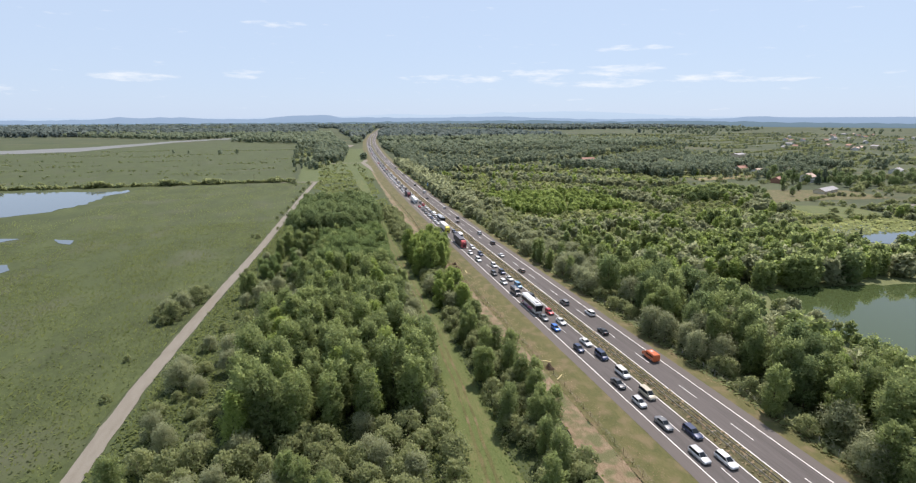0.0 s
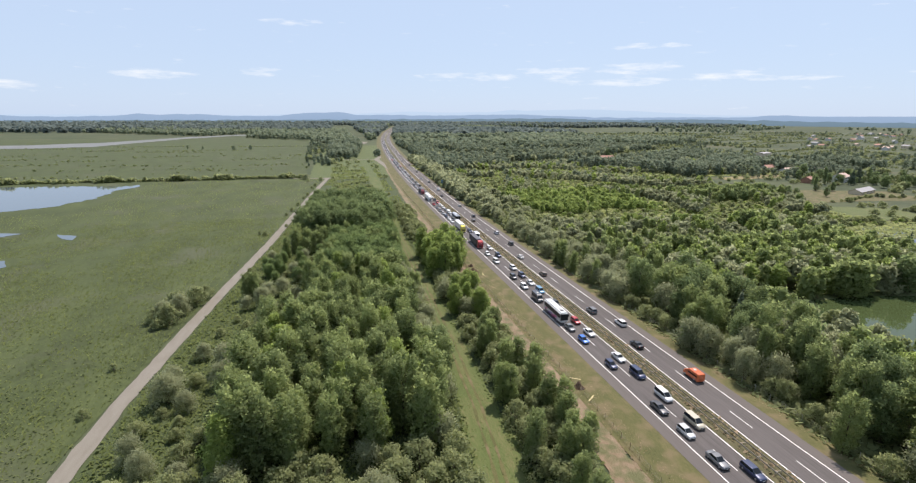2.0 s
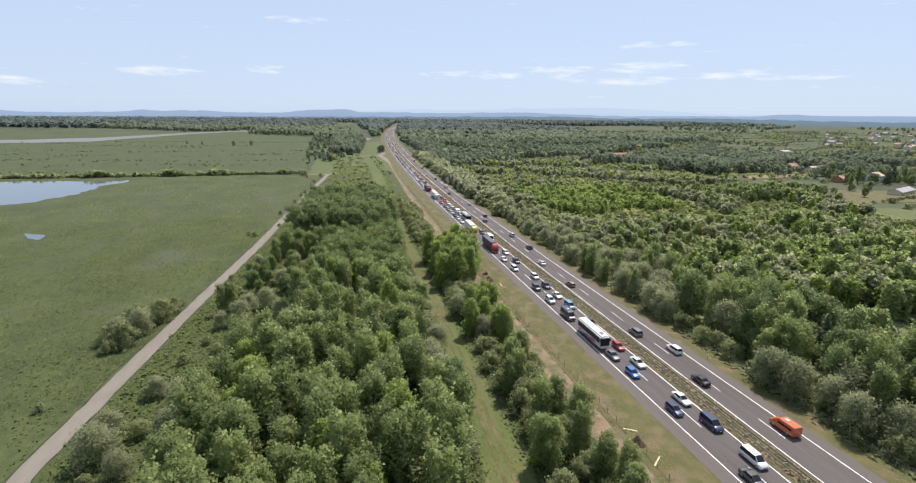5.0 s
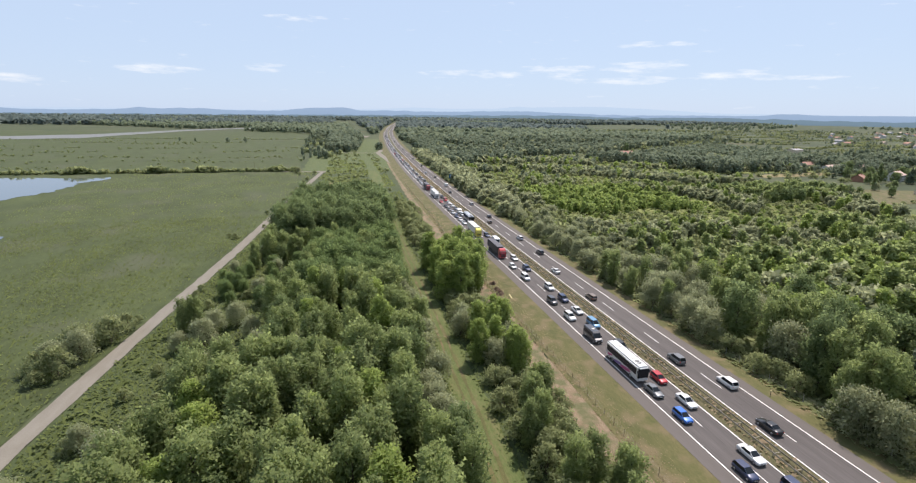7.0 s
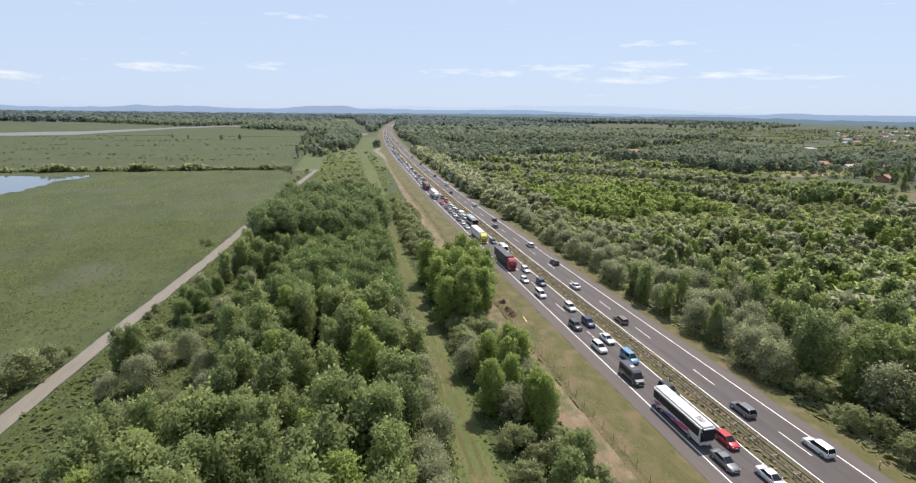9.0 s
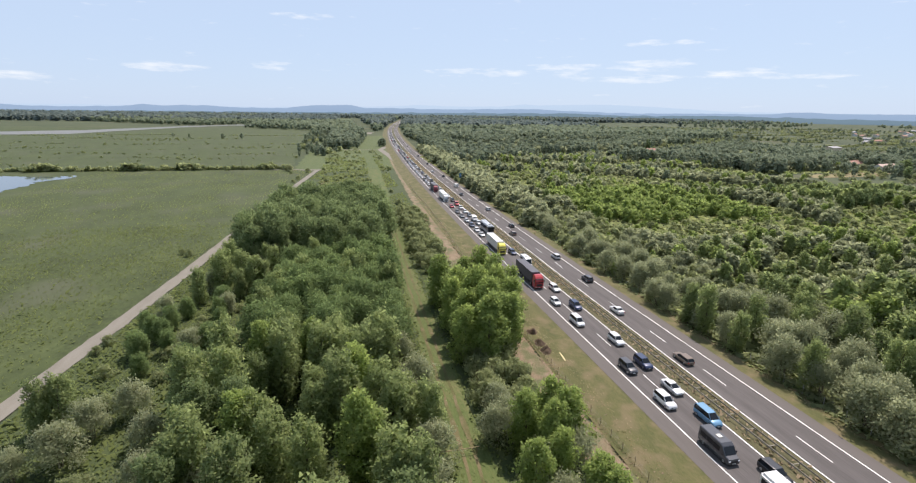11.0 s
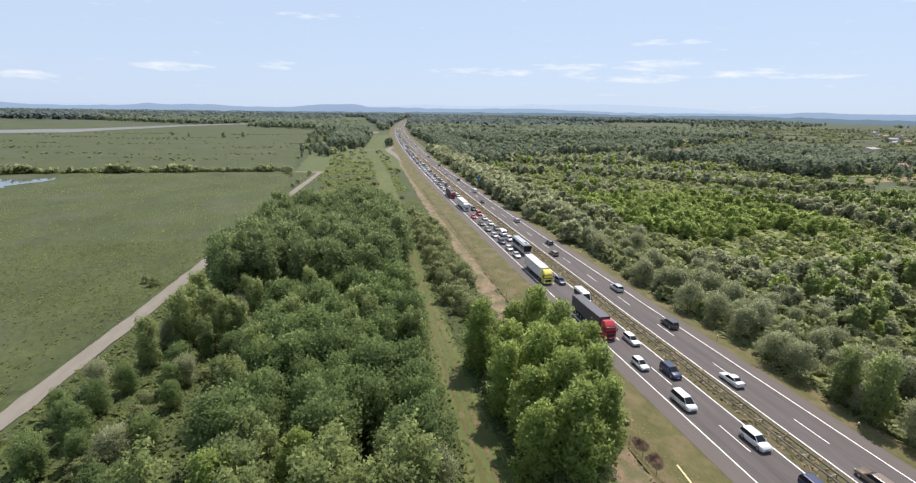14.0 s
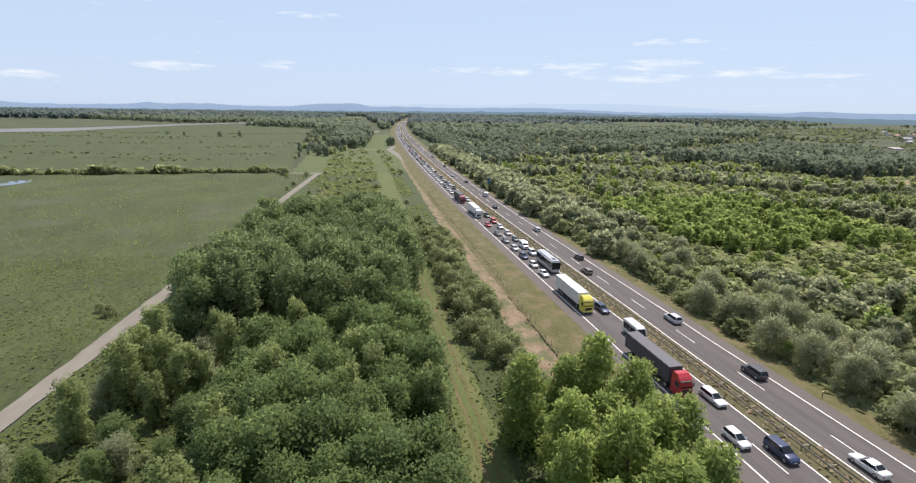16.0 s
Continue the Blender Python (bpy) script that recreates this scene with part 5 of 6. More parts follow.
def make_car(kind, detail=True):
    """A car that faces +y, its middle over the origin."""
    L, W, H, hood, c0, c1, r0, r1, tail = CARS[kind]
    top = tagged(new(kind + "_car"), "", "car")
    Y = lambda f: L / 2 - f * L  # noqa: E731

    def ring(f, w, lo, hi):
        y, w = Y(f), w / 2
        half = [(w * 0.86, lo), (w * 0.98, lo + 0.1), (w, lo + 0.32), (w * 0.985, hi - 0.13), (w * 0.93, hi - 0.03), (w * 0.6, hi + 0.015)]
        return [(x, y, z) for x, z in half] + [(-x, y, z) for x, z in half[::-1]]

    bm = loft(bmesh.new(), [
        ring(0.0, W * 0.72, 0.32, 0.66), ring(0.012, W * 0.84, 0.24, 0.72), ring(0.05, W * 0.95, 0.2, hood - 0.14), ring(0.12, W, 0.19, hood - 0.07),
        ring(c0, W, 0.19, hood), ring(0.5, W, 0.19, hood + 0.04), ring(min(c1, 0.88), W, 0.19, tail), ring(0.95, W * 0.97, 0.22, tail), ring(0.985, W * 0.9, 0.28, tail - 0.06), ring(1.0, W * 0.78, 0.36, tail - 0.2)])
    for f in bm.faces:
        f.smooth = True
    part("body", bm, V_MAT["paint"], top)

    def frame_ring(f0, f1, f2, f3, z, w0, w1):
        return [(-w0, Y(f0), z), (w0, Y(f0), z), (w1, Y(f1), z), (w1, Y(f2), z), (w0, Y(f3), z), (-w0, Y(f3), z), (-w1, Y(f2), z), (-w1, Y(f1), z)]

    mid = lambda a, b: a + (b - a) * 0.3  # noqa: E731
    lo = frame_ring(c0, mid(c0, c1) * 0.6 + c0 * 0.4, c1 - 0.06, c1, hood - 0.01, W * 0.40, W * 0.455)
    hi = frame_ring(r0, r0 + 0.06, r1 - 0.05, r1, H - 0.06, W * 0.33, W * 0.375)
    part("window_glass", loft(bmesh.new(), [lo, hi]), V_MAT["glass"], top, "dark tinted glass")
    rl = [(x * 1.02, y, H - 0.075) for x, y, z in hi]
    rm = [(x * 1.0, y * 0.995, H - 0.03) for x, y, z in hi]
    rt = [(x * 0.86, y * 0.95 + 0.02 * Y(0.6), H) for x, y, z in hi]
    bm = loft(bmesh.new(), [rl, rm, rt])
    part("roof", bm, V_MAT["paint"], top)
    for a in (0, 1, 4, 5) if detail else ():
        bm = bmesh.new()
        tube(bm, Vector(lo[a]) * 1.003, Vector(hi[a]) * 1.003, 0.05, 0.045, 4)
        part("pillar", bm, V_MAT["paint"], top)
    r = 0.33 if kind != "suv" else 0.37
    for s in (-1, 1):
        for f in (0.19, 0.8):
            wheel(top, s * (W / 2 - 0.1), Y(f), r, 0.22, detail)
        if not detail:
            continue
        part("headlight", slab(s * W * 0.29 - 0.17, s * W * 0.29 + 0.17, Y(0.035), Y(0.012), 0.6, 0.74, 0.03, 1), V_MAT["lamp"], top, "clear headlight")
        part("tail_light", slab(s * W * 0.37 - 0.1, s * W * 0.37 + 0.1, Y(1.001), Y(0.975), tail - 0.36, tail - 0.12, 0.03, 1), V_MAT["tail"], top, "red tail light")
        part("mirror", slab(s * (W / 2 + 0.06) - 0.08, s * (W / 2 + 0.06) + 0.08, Y(c0 + 0.1), Y(c0 + 0.075), hood + 0.03, hood + 0.17, 0.03, 1), V_MAT["paint"], top)
    if detail:
        part("grille", slab(-W * 0.2, W * 0.2, Y(0.02), Y(-0.001), 0.5, 0.66, 0.02, 1), V_MAT["trim"], top, "black grille")
        part("bumper", slab(-W * 0.34, W * 0.34, Y(0.02), Y(-0.004), 0.3, 0.44, 0.03, 1), V_MAT["trim"], top, "black lower bumper")
        part("number_plate", slab(-0.26, 0.26, Y(0.004), Y(-0.008), 0.44, 0.54), V_MAT["plate"], top)
    return top


def coach(livery):
    """A high touring coach facing +y."""
    L, W, H = 12.6, 2.55, 3.65
    top = tagged(new("coach"), "", "bus")
    part("body", slab(-W / 2, W / 2, -L / 2, L / 2, 0.32, H, 0.3, 4), V_MAT["paint"], top)
    for s in (-1, 1):
        x = s * W / 2
        n = 7
        for k in range(n):
            y0 = -L / 2 + 0.5 + k * (L - 1.1) / n
            part("side_window", slab(min(x, x + s * 0.02), max(x, x + s * 0.02), y0, y0 + (L - 1.1) / n - 0.025, 1.7, 3.08, 0.008, 1), V_MAT["glass"], top, "dark tinted glass")
        if livery:
            for k, (tone, y0, y1, z0, z1) in enumerate((("magenta", 0.0, 3.6, 0.6, 1.66), ("violet", -2.6, 0.4, 0.55, 1.45), ("magenta", -5.2, -3.4, 0.9, 1.66))):
                bm = bmesh.new()
                pts = [(y0, z0), (y0 + (y1 - y0) * 0.5, z0 + 0.1), (y1, z0 + 0.45), (y1 - 0.2, z1), (y0 + (y1 - y0) * 0.4, z1 - 0.2), (y0 - 0.4, z0 + 0.35)]
                loft(bm, [[(x - s * 0.01, p, q) for p, q in pts], [(x + s * 0.012, p, q) for p, q in pts]])
                part("livery_sweep", bm, V_MAT[tone], top, "magenta and violet painted sweep")
        for y in (L / 2 - 2.6, -L / 2 + 3.0, -L / 2 + 1.7):
            wheel(top, s * (W / 2 - 0.16), y, 0.5, 0.34)
        part("mirror", slab(s * (W / 2 + 0.06) - 0.14, s * (W / 2 + 0.06) + 0.14, L / 2 - 0.16, L / 2 + 0.12, 2.3, 3.0, 0.05, 1), V_MAT["trim"], top, "black hanging mirror")
        part("headlight", slab(s * 0.95 - 0.18, s * 0.95 + 0.18, L / 2 - 0.03, L / 2 + 0.03, 0.7, 0.92, 0.02, 1), V_MAT["lamp"], top)
    part("windscreen", slab(-1.2, 1.2, L / 2 - 0.3, L / 2 + 0.04, 1.1, 3.3, 0.12, 3), V_MAT["glass"], top, "large dark windscreen")
    part("number_plate", slab(-0.26, 0.26, L / 2, L / 2 + 0.03, 0.5, 0.61), V_MAT["plate"], top)
    for y in (-3.2, 2.4):
        part("roof_hatch", slab(-0.42, 0.42, y - 0.45, y + 0.45, H - 0.01, H + 0.06, 0.03, 1), V_MAT["steel"], top, "grey roof hatch")
    for k in range(5):
        part("vent_louvre", slab(-0.5, 0.5, 3.5 + k * 0.3, 3.62 + k * 0.3, H - 0.01, H + 0.05, 0.01, 1), V_MAT["trim"], top, "dark roof vent")
    return top


def lorry(trailer, cab_long=2.2, box=13.2, rigid=False):
    """An articulated lorry facing +y; the cab takes the object's colour."""
    top = tagged(new("lorry"), "", "truck")
    front = (box + cab_long + 0.8) / 2
    W = 2.5
    # cab with a raked face and a roof deflector
    y1, y0 = front, front - cab_long

    def ring(z, yf, yb, w):
        return [(-w / 2, yb, z), (w / 2, yb, z), (w / 2, yf - 0.12, z), (w / 2 - 0.14, yf, z), (-w / 2 + 0.14, yf, z), (-w / 2, yf - 0.12, z)]

    bm = loft(bmesh.new(), [ring(0.35, y1, y0, W), ring(1.2, y1 + 0.02, y0, W), ring(2.0, y1 - 0.02, y0, W), ring(2.95, y1 - 0.25, y0, W * 0.97), ring(3.3, y1 - 0.55, y0, W * 0.93), ring(3.75, y1 - 1.15, y0 + 0.1, W * 0.86)])
    part("cab", bm, V_MAT["paint"], top)
    bm = loft(bmesh.new(), [[(-1.1, y1 + 0.035, 1.75), (1.1, y1 + 0.035, 1.75), (1.1, y1 - 0.05, 1.75), (-1.1, y1 - 0.05, 1.75)], [(-1.06, y1 - 0.2, 2.72), (1.06, y1 - 0.2, 2.72), (1.06, y1 - 0.3, 2.72), (-1.06, y1 - 0.3, 2.72)]])
    part("windscreen", bm, V_MAT["glass"], top, "dark windscreen")
    part("sun_visor", slab(-1.12, 1.12, y1 - 0.22, y1 + 0.06, 2.76, 2.9, 0.04, 1), V_MAT["trim"], top)
    part("grille", slab(-0.85, 0.85, y1 - 0.02, y1 + 0.04, 0.8, 1.45, 0.03, 1), V_MAT["trim"], top, "black grille")
    part("bumper", slab(-1.24, 1.24, y1 - 0.1, y1 + 0.09, 0.35, 0.72, 0.06, 2), V_MAT["paint"], top)
    part("number_plate", slab(-0.26, 0.26, y1 + 0.09, y1 + 0.11, 0.42, 0.53), V_MAT["plate"], top)
    for s in (-1, 1):
        x = s * W / 2
        part("side_window", slab(min(x - 0.01, x + s * 0.02), max(x - 0.01, x + s * 0.02), y1 - 1.25, y1 - 0.3, 1.8, 2.6, 0.008, 1), V_MAT["glass"], top)
        part("mirror", slab(s * 1.4 - 0.1, s * 1.4 + 0.1, y1 - 0.2, y1 - 0.06, 1.8, 2.55, 0.04, 1), V_MAT["trim"], top)
        part("headlight", slab(s * 0.98 - 0.2, s * 0.98 + 0.2, y1 + 0.05, y1 + 0.1, 0.55, 0.7, 0.01, 1), V_MAT["lamp"], top)
        wheel(top, s * 1.05, y1 - 1.3, 0.5, 0.32)
        wheel(top, s * 1.0, y0 - 1.4, 0.5, 0.5)
        for k in range(3):
            wheel(top, s * 1.02, -front + 2.2 + 1.3 * k, 0.5, 0.4)
    b1 = y0 - 0.7
    body = part("trailer", slab(-1.27, 1.27, -front, b1, 1.15, 3.98, 0.06, 2), V_MAT[trailer], top, "long box trailer")
    for k in range(9):
        y = -front + 0.6 + k * (b1 + front - 1.2) / 8
        for s in (-1, 1):
            part("trailer_rib", slab(s * 1.285 - 0.02, s * 1.285 + 0.02, y - 0.03, y + 0.03, 1.2, 3.9), V_MAT[trailer], body)
    part("side_skirt", slab(-1.2, 1.2, -front + 5.6, b1 - 2.4, 0.55, 1.14, 0.03, 1), V_MAT["trim"], top)
    part("chassis", slab(-0.45, 0.45, -front + 0.3, y1 - 0.6, 0.55, 1.14), V_MAT["trim"], top)
    return top


def van(L, H, label_cat="van"):
    """A minibus, delivery van or motorhome facing +y."""
    W = 2.05
    top = tagged(new("van"), "", label_cat)

    def ring(y, w, lo, hi):
        w /= 2
        half = [(w * 0.92, lo), (w, lo + 0.15), (w, (lo + hi) / 2), (w * 0.95, hi - 0.12), (w * 0.84, hi)]
        return [(x, y, z) for x, z in half] + [(-x, y, z) for x, z in half[::-1]]

    f = L / 2
    bm = loft(bmesh.new(), [ring(f, W * 0.82, 0.35, 0.95), ring(f - 0.08, W * 0.93, 0.28, 1.1), ring(f - 0.75, W, 0.25, 1.28), ring(f - 1.45, W, 0.25, H - 0.25), ring(f - 1.9, W, 0.25, H), ring(-f + 0.15, W, 0.25, H), ring(-f, W * 0.96, 0.32, H - 0.08)])
    part("body", bm, V_MAT["paint"], top)
    bm = loft(bmesh.new(), [[(-0.86, f - 0.72, 1.32), (0.86, f - 0.72, 1.32), (0.86, f - 0.85, 1.3), (-0.86, f - 0.85, 1.3)], [(-0.8, f - 1.36, H - 0.34), (0.8, f - 1.36, H - 0.34), (0.8, f - 1.5, H - 0.36), (-0.8, f - 1.5, H - 0.36)]])
    part("windscreen", bm, V_MAT["glass"], top, "dark windscreen")
    for s in (-1, 1):
        n = max(2, int(L - 2.4))
        for k in range(n):
            y0 = f - 1.75 - (k + 1) * (L - 2.2) / n
            part("side_window", slab(s * W / 2 - 0.03, s * W / 2 + 0.012, y0, y0 + (L - 2.2) / n - 0.08, 1.25, H - 0.55, 0.006, 1), V_MAT["glass"], top, "dark tinted glass")
        wheel(top, s * (W / 2 - 0.12), f - 0.95, 0.36, 0.24)
        wheel(top, s * (W / 2 - 0.12), -f + 1.2, 0.36, 0.24)
        part("headlight", slab(s * 0.72 - 0.16, s * 0.72 + 0.16, f - 0.08, f + 0.02, 0.72, 0.95, 0.02, 1), V_MAT["lamp"], top)
        part("mirror", slab(s * (W / 2 + 0.14) - 0.09, s * (W / 2 + 0.14) + 0.09, f - 1.15, f - 1.03, 1.25, 1.6, 0.03, 1), V_MAT["trim"], top)
    part("grille", slab(-0.5, 0.5, f - 0.02, f + 0.015, 0.55, 0.82, 0.01, 1), V_MAT["trim"], top, "black grille")
    part("number_plate", slab(-0.26, 0.26, f, f + 0.02, 0.38, 0.49), V_MAT["plate"], top)
    part("roof_vent", slab(-0.35, 0.35, -0.6, 0.2, H - 0.01, H + 0.09, 0.03, 1), V_MAT["steel"], top)
    return top


TONES = {
    "white": (0.6, 0.6, 0.59), "silver": (0.42, 0.43, 0.44), "grey": (0.13, 0.135, 0.14), "dark grey": (0.05, 0.05, 0.055), "black": (0.016, 0.016, 0.018),
    "dark blue": (0.02, 0.03, 0.075), "blue": (0.025, 0.12, 0.42), "red": (0.36, 0.018, 0.022), "beige": (0.42, 0.38, 0.29), "orange": (0.5, 0.11, 0.03), "light blue": (0.12, 0.25, 0.38), "yellow": (0.6, 0.52, 0.06), "dark red": (0.2, 0.02, 0.03), "brown": (0.16, 0.12, 0.09)}
FLEET = {}
WORDS = {"hatchback": "small hatchback car", "sedan": "saloon car", "estate": "estate car", "suv": "tall off-road style car", "people_carrier": "people carrier", "coach": "touring coach", "minibus": "minibus", "camper": "motorhome", "delivery": "delivery van", "lorry_tarp": "lorry with a dark tarpaulin trailer", "lorry_white": "lorry with a white box trailer", "plain_coach": "touring coach"}


def vehicle(kind, tone, u, y, west=True, detail=True):
    """A vehicle on the motorway: u metres beside its middle, heading to or from the camera."""
    key = (kind, detail)
    turn = math.degrees(math.atan2(float(road_x(y - 5) - road_x(y + 5)), 10))
    m = pose(float(road_x(y)) + u, y, 0.006, 0, 0, turn + (180 if west else 0))
    if key not in FLEET:
        if kind in CARS:
            FLEET[key] = make_car(kind, detail)
        else:
            FLEET[key] = {"coach": lambda: coach(True), "plain_coach": lambda: coach(False), "minibus": lambda: van(6.2, 2.55), "camper": lambda: van(6.6, 3.0, "motorhome"), "delivery": lambda: van(5.2, 2.2), "lorry_tarp": lambda: lorry("tarp"), "lorry_white": lambda: lorry("white")}[kind]()
        ob = FLEET[key]
        ob.matrix_basis = m
    else:
        ob = copy_thing(FLEET[key], m)
    for o in ob.children_recursive:
        o.color = (*TONES[tone], 1)
    where = "on the crowded carriageway" if west else "on the freely moving carriageway"
    return tagged(ob, f"{tone} {WORDS[kind]} {where}", group="traffic jam" if west else "moving traffic")


OUTER, INNER = -8.35, -4.45
for kind, tone, u, y in (
    ("estate", "silver", OUTER, 66.5), ("estate", "white", INNER, 64), ("estate", "dark blue", INNER, 73), ("sedan", "grey", OUTER, 77),
    ("hatchback", "silver", OUTER, 85.5), ("people_carrier", "beige", INNER, 88), ("sedan", "dark grey", OUTER, 94), ("people_carrier", "white", INNER, 98), ("people_carrier", "dark blue", INNER, 108),
    ("hatchback", "dark blue", OUTER, 113.5), ("sedan", "white", INNER, 116.5), ("hatchback", "blue", OUTER, 128), ("sedan", "white", INNER, 132), ("sedan", "grey", OUTER, 136.5), ("hatchback", "red", INNER, 140.5),
    ("coach", "white", OUTER, 146.5), ("suv", "black", INNER, 155), ("minibus", "dark grey", OUTER, 161), ("people_carrier", "light blue", INNER, 168), ("suv", "white", OUTER, 173.5), ("sedan", "white", INNER, 177),
    ("suv", "dark grey", OUTER, 185), ("suv", "dark blue", INNER, 186), ("suv", "white", INNER, 196), ("people_carrier", "white", OUTER, 206.5), ("suv", "dark blue", INNER, 215.5), ("hatchback", "white", OUTER, 219), ("estate", "white", INNER, 228.5),
    ("lorry_tarp", "red", OUTER, 238), ("camper", "white", INNER, 251), ("estate", "dark blue", INNER, 265), ("lorry_white", "yellow", OUTER, 272),
    ("plain_coach", "silver", INNER, 298), ("sedan", "white", OUTER, 291), ("hatchback", "white", OUTER, 299), ("estate", "dark blue", OUTER, 308), ("suv", "white", INNER, 311), ("delivery", "white", INNER, 319), ("hatchback", "silver", OUTER, 317), ("hatchback", "grey", INNER, 328), ("sedan", "grey", OUTER, 327), ("sedan", "dark grey", OUTER, 337), ("hatchback", "white", INNER, 337), ("hatchback", "white", INNER, 347), ("hatchback", "red", OUTER, 351), ("people_carrier", "red", INNER, 357), ("suv", "black", INNER, 368),
    ("lorry_white", "white", OUTER, 374), ("hatchback", "white", INNER, 382), ("lorry_tarp", "dark red", OUTER, 408), ("sedan", "silver", INNER, 395), ("estate", "silver", INNER, 407), ("hatchback", "white", OUTER, 430), ("hatchback", "dark grey", INNER, 420), ("sedan", "white", INNER, 433), ("hatchback", "silver", OUTER, 441),
):
    vehicle(kind, tone, u, y)
rng_cars = random.Random(5)
for u in (OUTER, INNER):
    y = 445.0 + (0 if u == INNER else 7)
    while y < 1250:
        kind = rng_cars.choice(("hatchback", "sedan", "estate", "suv", "people_carrier", "hatchback", "sedan"))
        tone = rng_cars.choice(("white", "silver", "white", "silver", "grey", "dark grey", "black", "dark blue", "red", "beige", "white", "white"))
        if rng_cars.random() < 0.035 and u == OUTER:
            vehicle("lorry_white", "white", u, y + 7)
            y += 18
        else:
            vehicle(kind, tone, u + rng_cars.uniform(-0.25, 0.25), y, True, False)
        y += rng_cars.uniform(8, 14) + 0.004 * y
for kind, tone, u, y in (("sedan", "black", 4.5, 122), ("delivery", "orange", 8.2, 104), ("suv", "white", 8.2, 136), ("suv", "grey", 4.5, 147), ("estate", "brown", 4.5, 186), ("sedan", "white", 4.5, 211), ("suv", "dark grey", 8.2, 234), ("suv", "silver", 8.2, 257), ("estate", "brown", 4.5, 291), ("hatchback", "dark grey", 8.2, 304), ("estate", "silver", 8.2, 341), ("sedan", "dark grey", 4.5, 387), ("delivery", "white", 8.2, 420), ("hatchback", "dark grey", 8.2, 470), ("sedan", "silver", 4.5, 500), ("hatchback", "black", 8.2, 560), ("suv", "grey", 8.2, 640), ("sedan", "white", 4.5, 700), ("sedan", "grey", 8.2, 790), ("hatchback", "black", 8.2, 880), ("suv", "grey", 4.5, 980)):
    vehicle(kind, tone, u, y, False, y < 350)


# ---- crash barriers, fences, signs ----
def beam(name, u, z, tone, lo, hi, parent, faces_right):
    """A pressed steel rail that follows the motorway."""
    ys = np.arange(lo, hi, 8.0)
    s = 1 if faces_right else -1
    prof = [(0, -0.16), (0.05 * s, -0.1), (0.05 * s, -0.05), (0.0, 0), (0.05 * s, 0.05), (0.05 * s, 0.1), (0, 0.16), (-0.012 * s, 0.16), (-0.012 * s, -0.16)]
    V = np.concatenate([np.stack([road_x(ys) + u + a, ys, np.full(len(ys), z + b)], 1) for a, b in prof])
    n, k = len(ys), len(prof)
    F = []
    for j in range(k):
        i = np.arange(n - 1)
        q = ((j + 1) % k) * n
        F.append(np.stack([i + j * n, i + q, i + 1 + q, i + 1 + j * n], 1))
    return sheet(name, V, np.concatenate(F), tone, parent)


def barriers():
    me = bpy.data.meshes.new("barrier_post")
    bm = slab(-0.05, 0.05, -0.06, 0.06, 0.0, 0.78, 0.01, 1)
    bm.to_mesh(me)
    bm.free()
    me.materials.append(V_MAT["rust"])
    spacer = bpy.data.meshes.new("spacer")
    bm = slab(-0.62, 0.62, -0.05, 0.05, 0.5, 0.58)
    bm.to_mesh(spacer)
    bm.free()
    spacer.materials.append(V_MAT["rust"])
    for u, right in ((-0.75, False), (0.75, True)):
        top = tagged(new("crash_barrier"), "weathered steel crash barrier on the central reservation", "guard rail", group="central barriers")
        beam("rail", u, 0.62, V_MAT["rust"], -60, 1500, top, right)
        for y in np.arange(40, 400, 4.0):
            ob = new("barrier_post", me)
            ob.matrix_world = pose(float(road_x(y)) + u - (0.08 if right else -0.08), y, -0.02)
            ob.parent = top
        if right:
            for y in np.arange(32, 330, 4.0):
                ob = new("spacer", spacer)
                ob.matrix_world = pose(float(road_x(y)), y, 0)
                ob.parent = top
    P, rng = spots(-1.5, 1.6, 30, 700, 0.75, 61)
    keep = P[rng.random(len(P)) < 0.6]
    keep[:, 0] += road_x(keep[:, 1])
    ob = tufts("median_weeds", keep, np.full(len(keep), 0.42), "dry_herb", "dry grass and weeds between the crash barriers", 62, 1.4)
    ob.location.z = 0.48


barriers()


def wire_fence(name, xs, lo, hi, gap, tall, label, tone):
    top = tagged(new(name), label, "fence")
    me = bpy.data.meshes.new("fence_post")
    bm = bmesh.new()
    tube(bm, (0, 0, -0.2), (0.01, 0, tall), 0.05, 0.045, 6)
    bm.to_mesh(me)
    bm.free()
    me.materials.append(V_MAT[tone])
    for y in np.arange(lo, hi, gap):
        ob = new("fence_post", me)
        ob.matrix_world = pose(float(xs(y)), y, -0.45, 0, 0, 40 * math.sin(y))
        ob.parent = top
    ys = np.arange(lo, hi, gap)
    for z in np.linspace(0.25, tall - 0.08, 4):
        V, F = [], []
        for dx, dz in ((0, 0.012), (0.012, -0.008), (-0.012, -0.008)):
            V.append(np.stack([np.array([float(xs(y)) for y in ys]) + dx, ys, np.full(len(ys), -0.45 + z + dz)], 1))
        n = len(ys)
        i = np.arange(n - 1)
        for a in range(3):
            b = (a + 1) % 3
            F.append(np.stack([i + a * n, i + b * n, i + 1 + b * n, i + 1 + a * n], 1))
        sheet("wire", np.concatenate(V), np.concatenate(F), V_MAT["rust"], top)
    return top


wire_fence("wire_fence", lambda y: dirt_r(y) + 0.9, 40, 440, 3.2, 1.3, "low rusty wire fence with wooden posts along the verge", "wood")
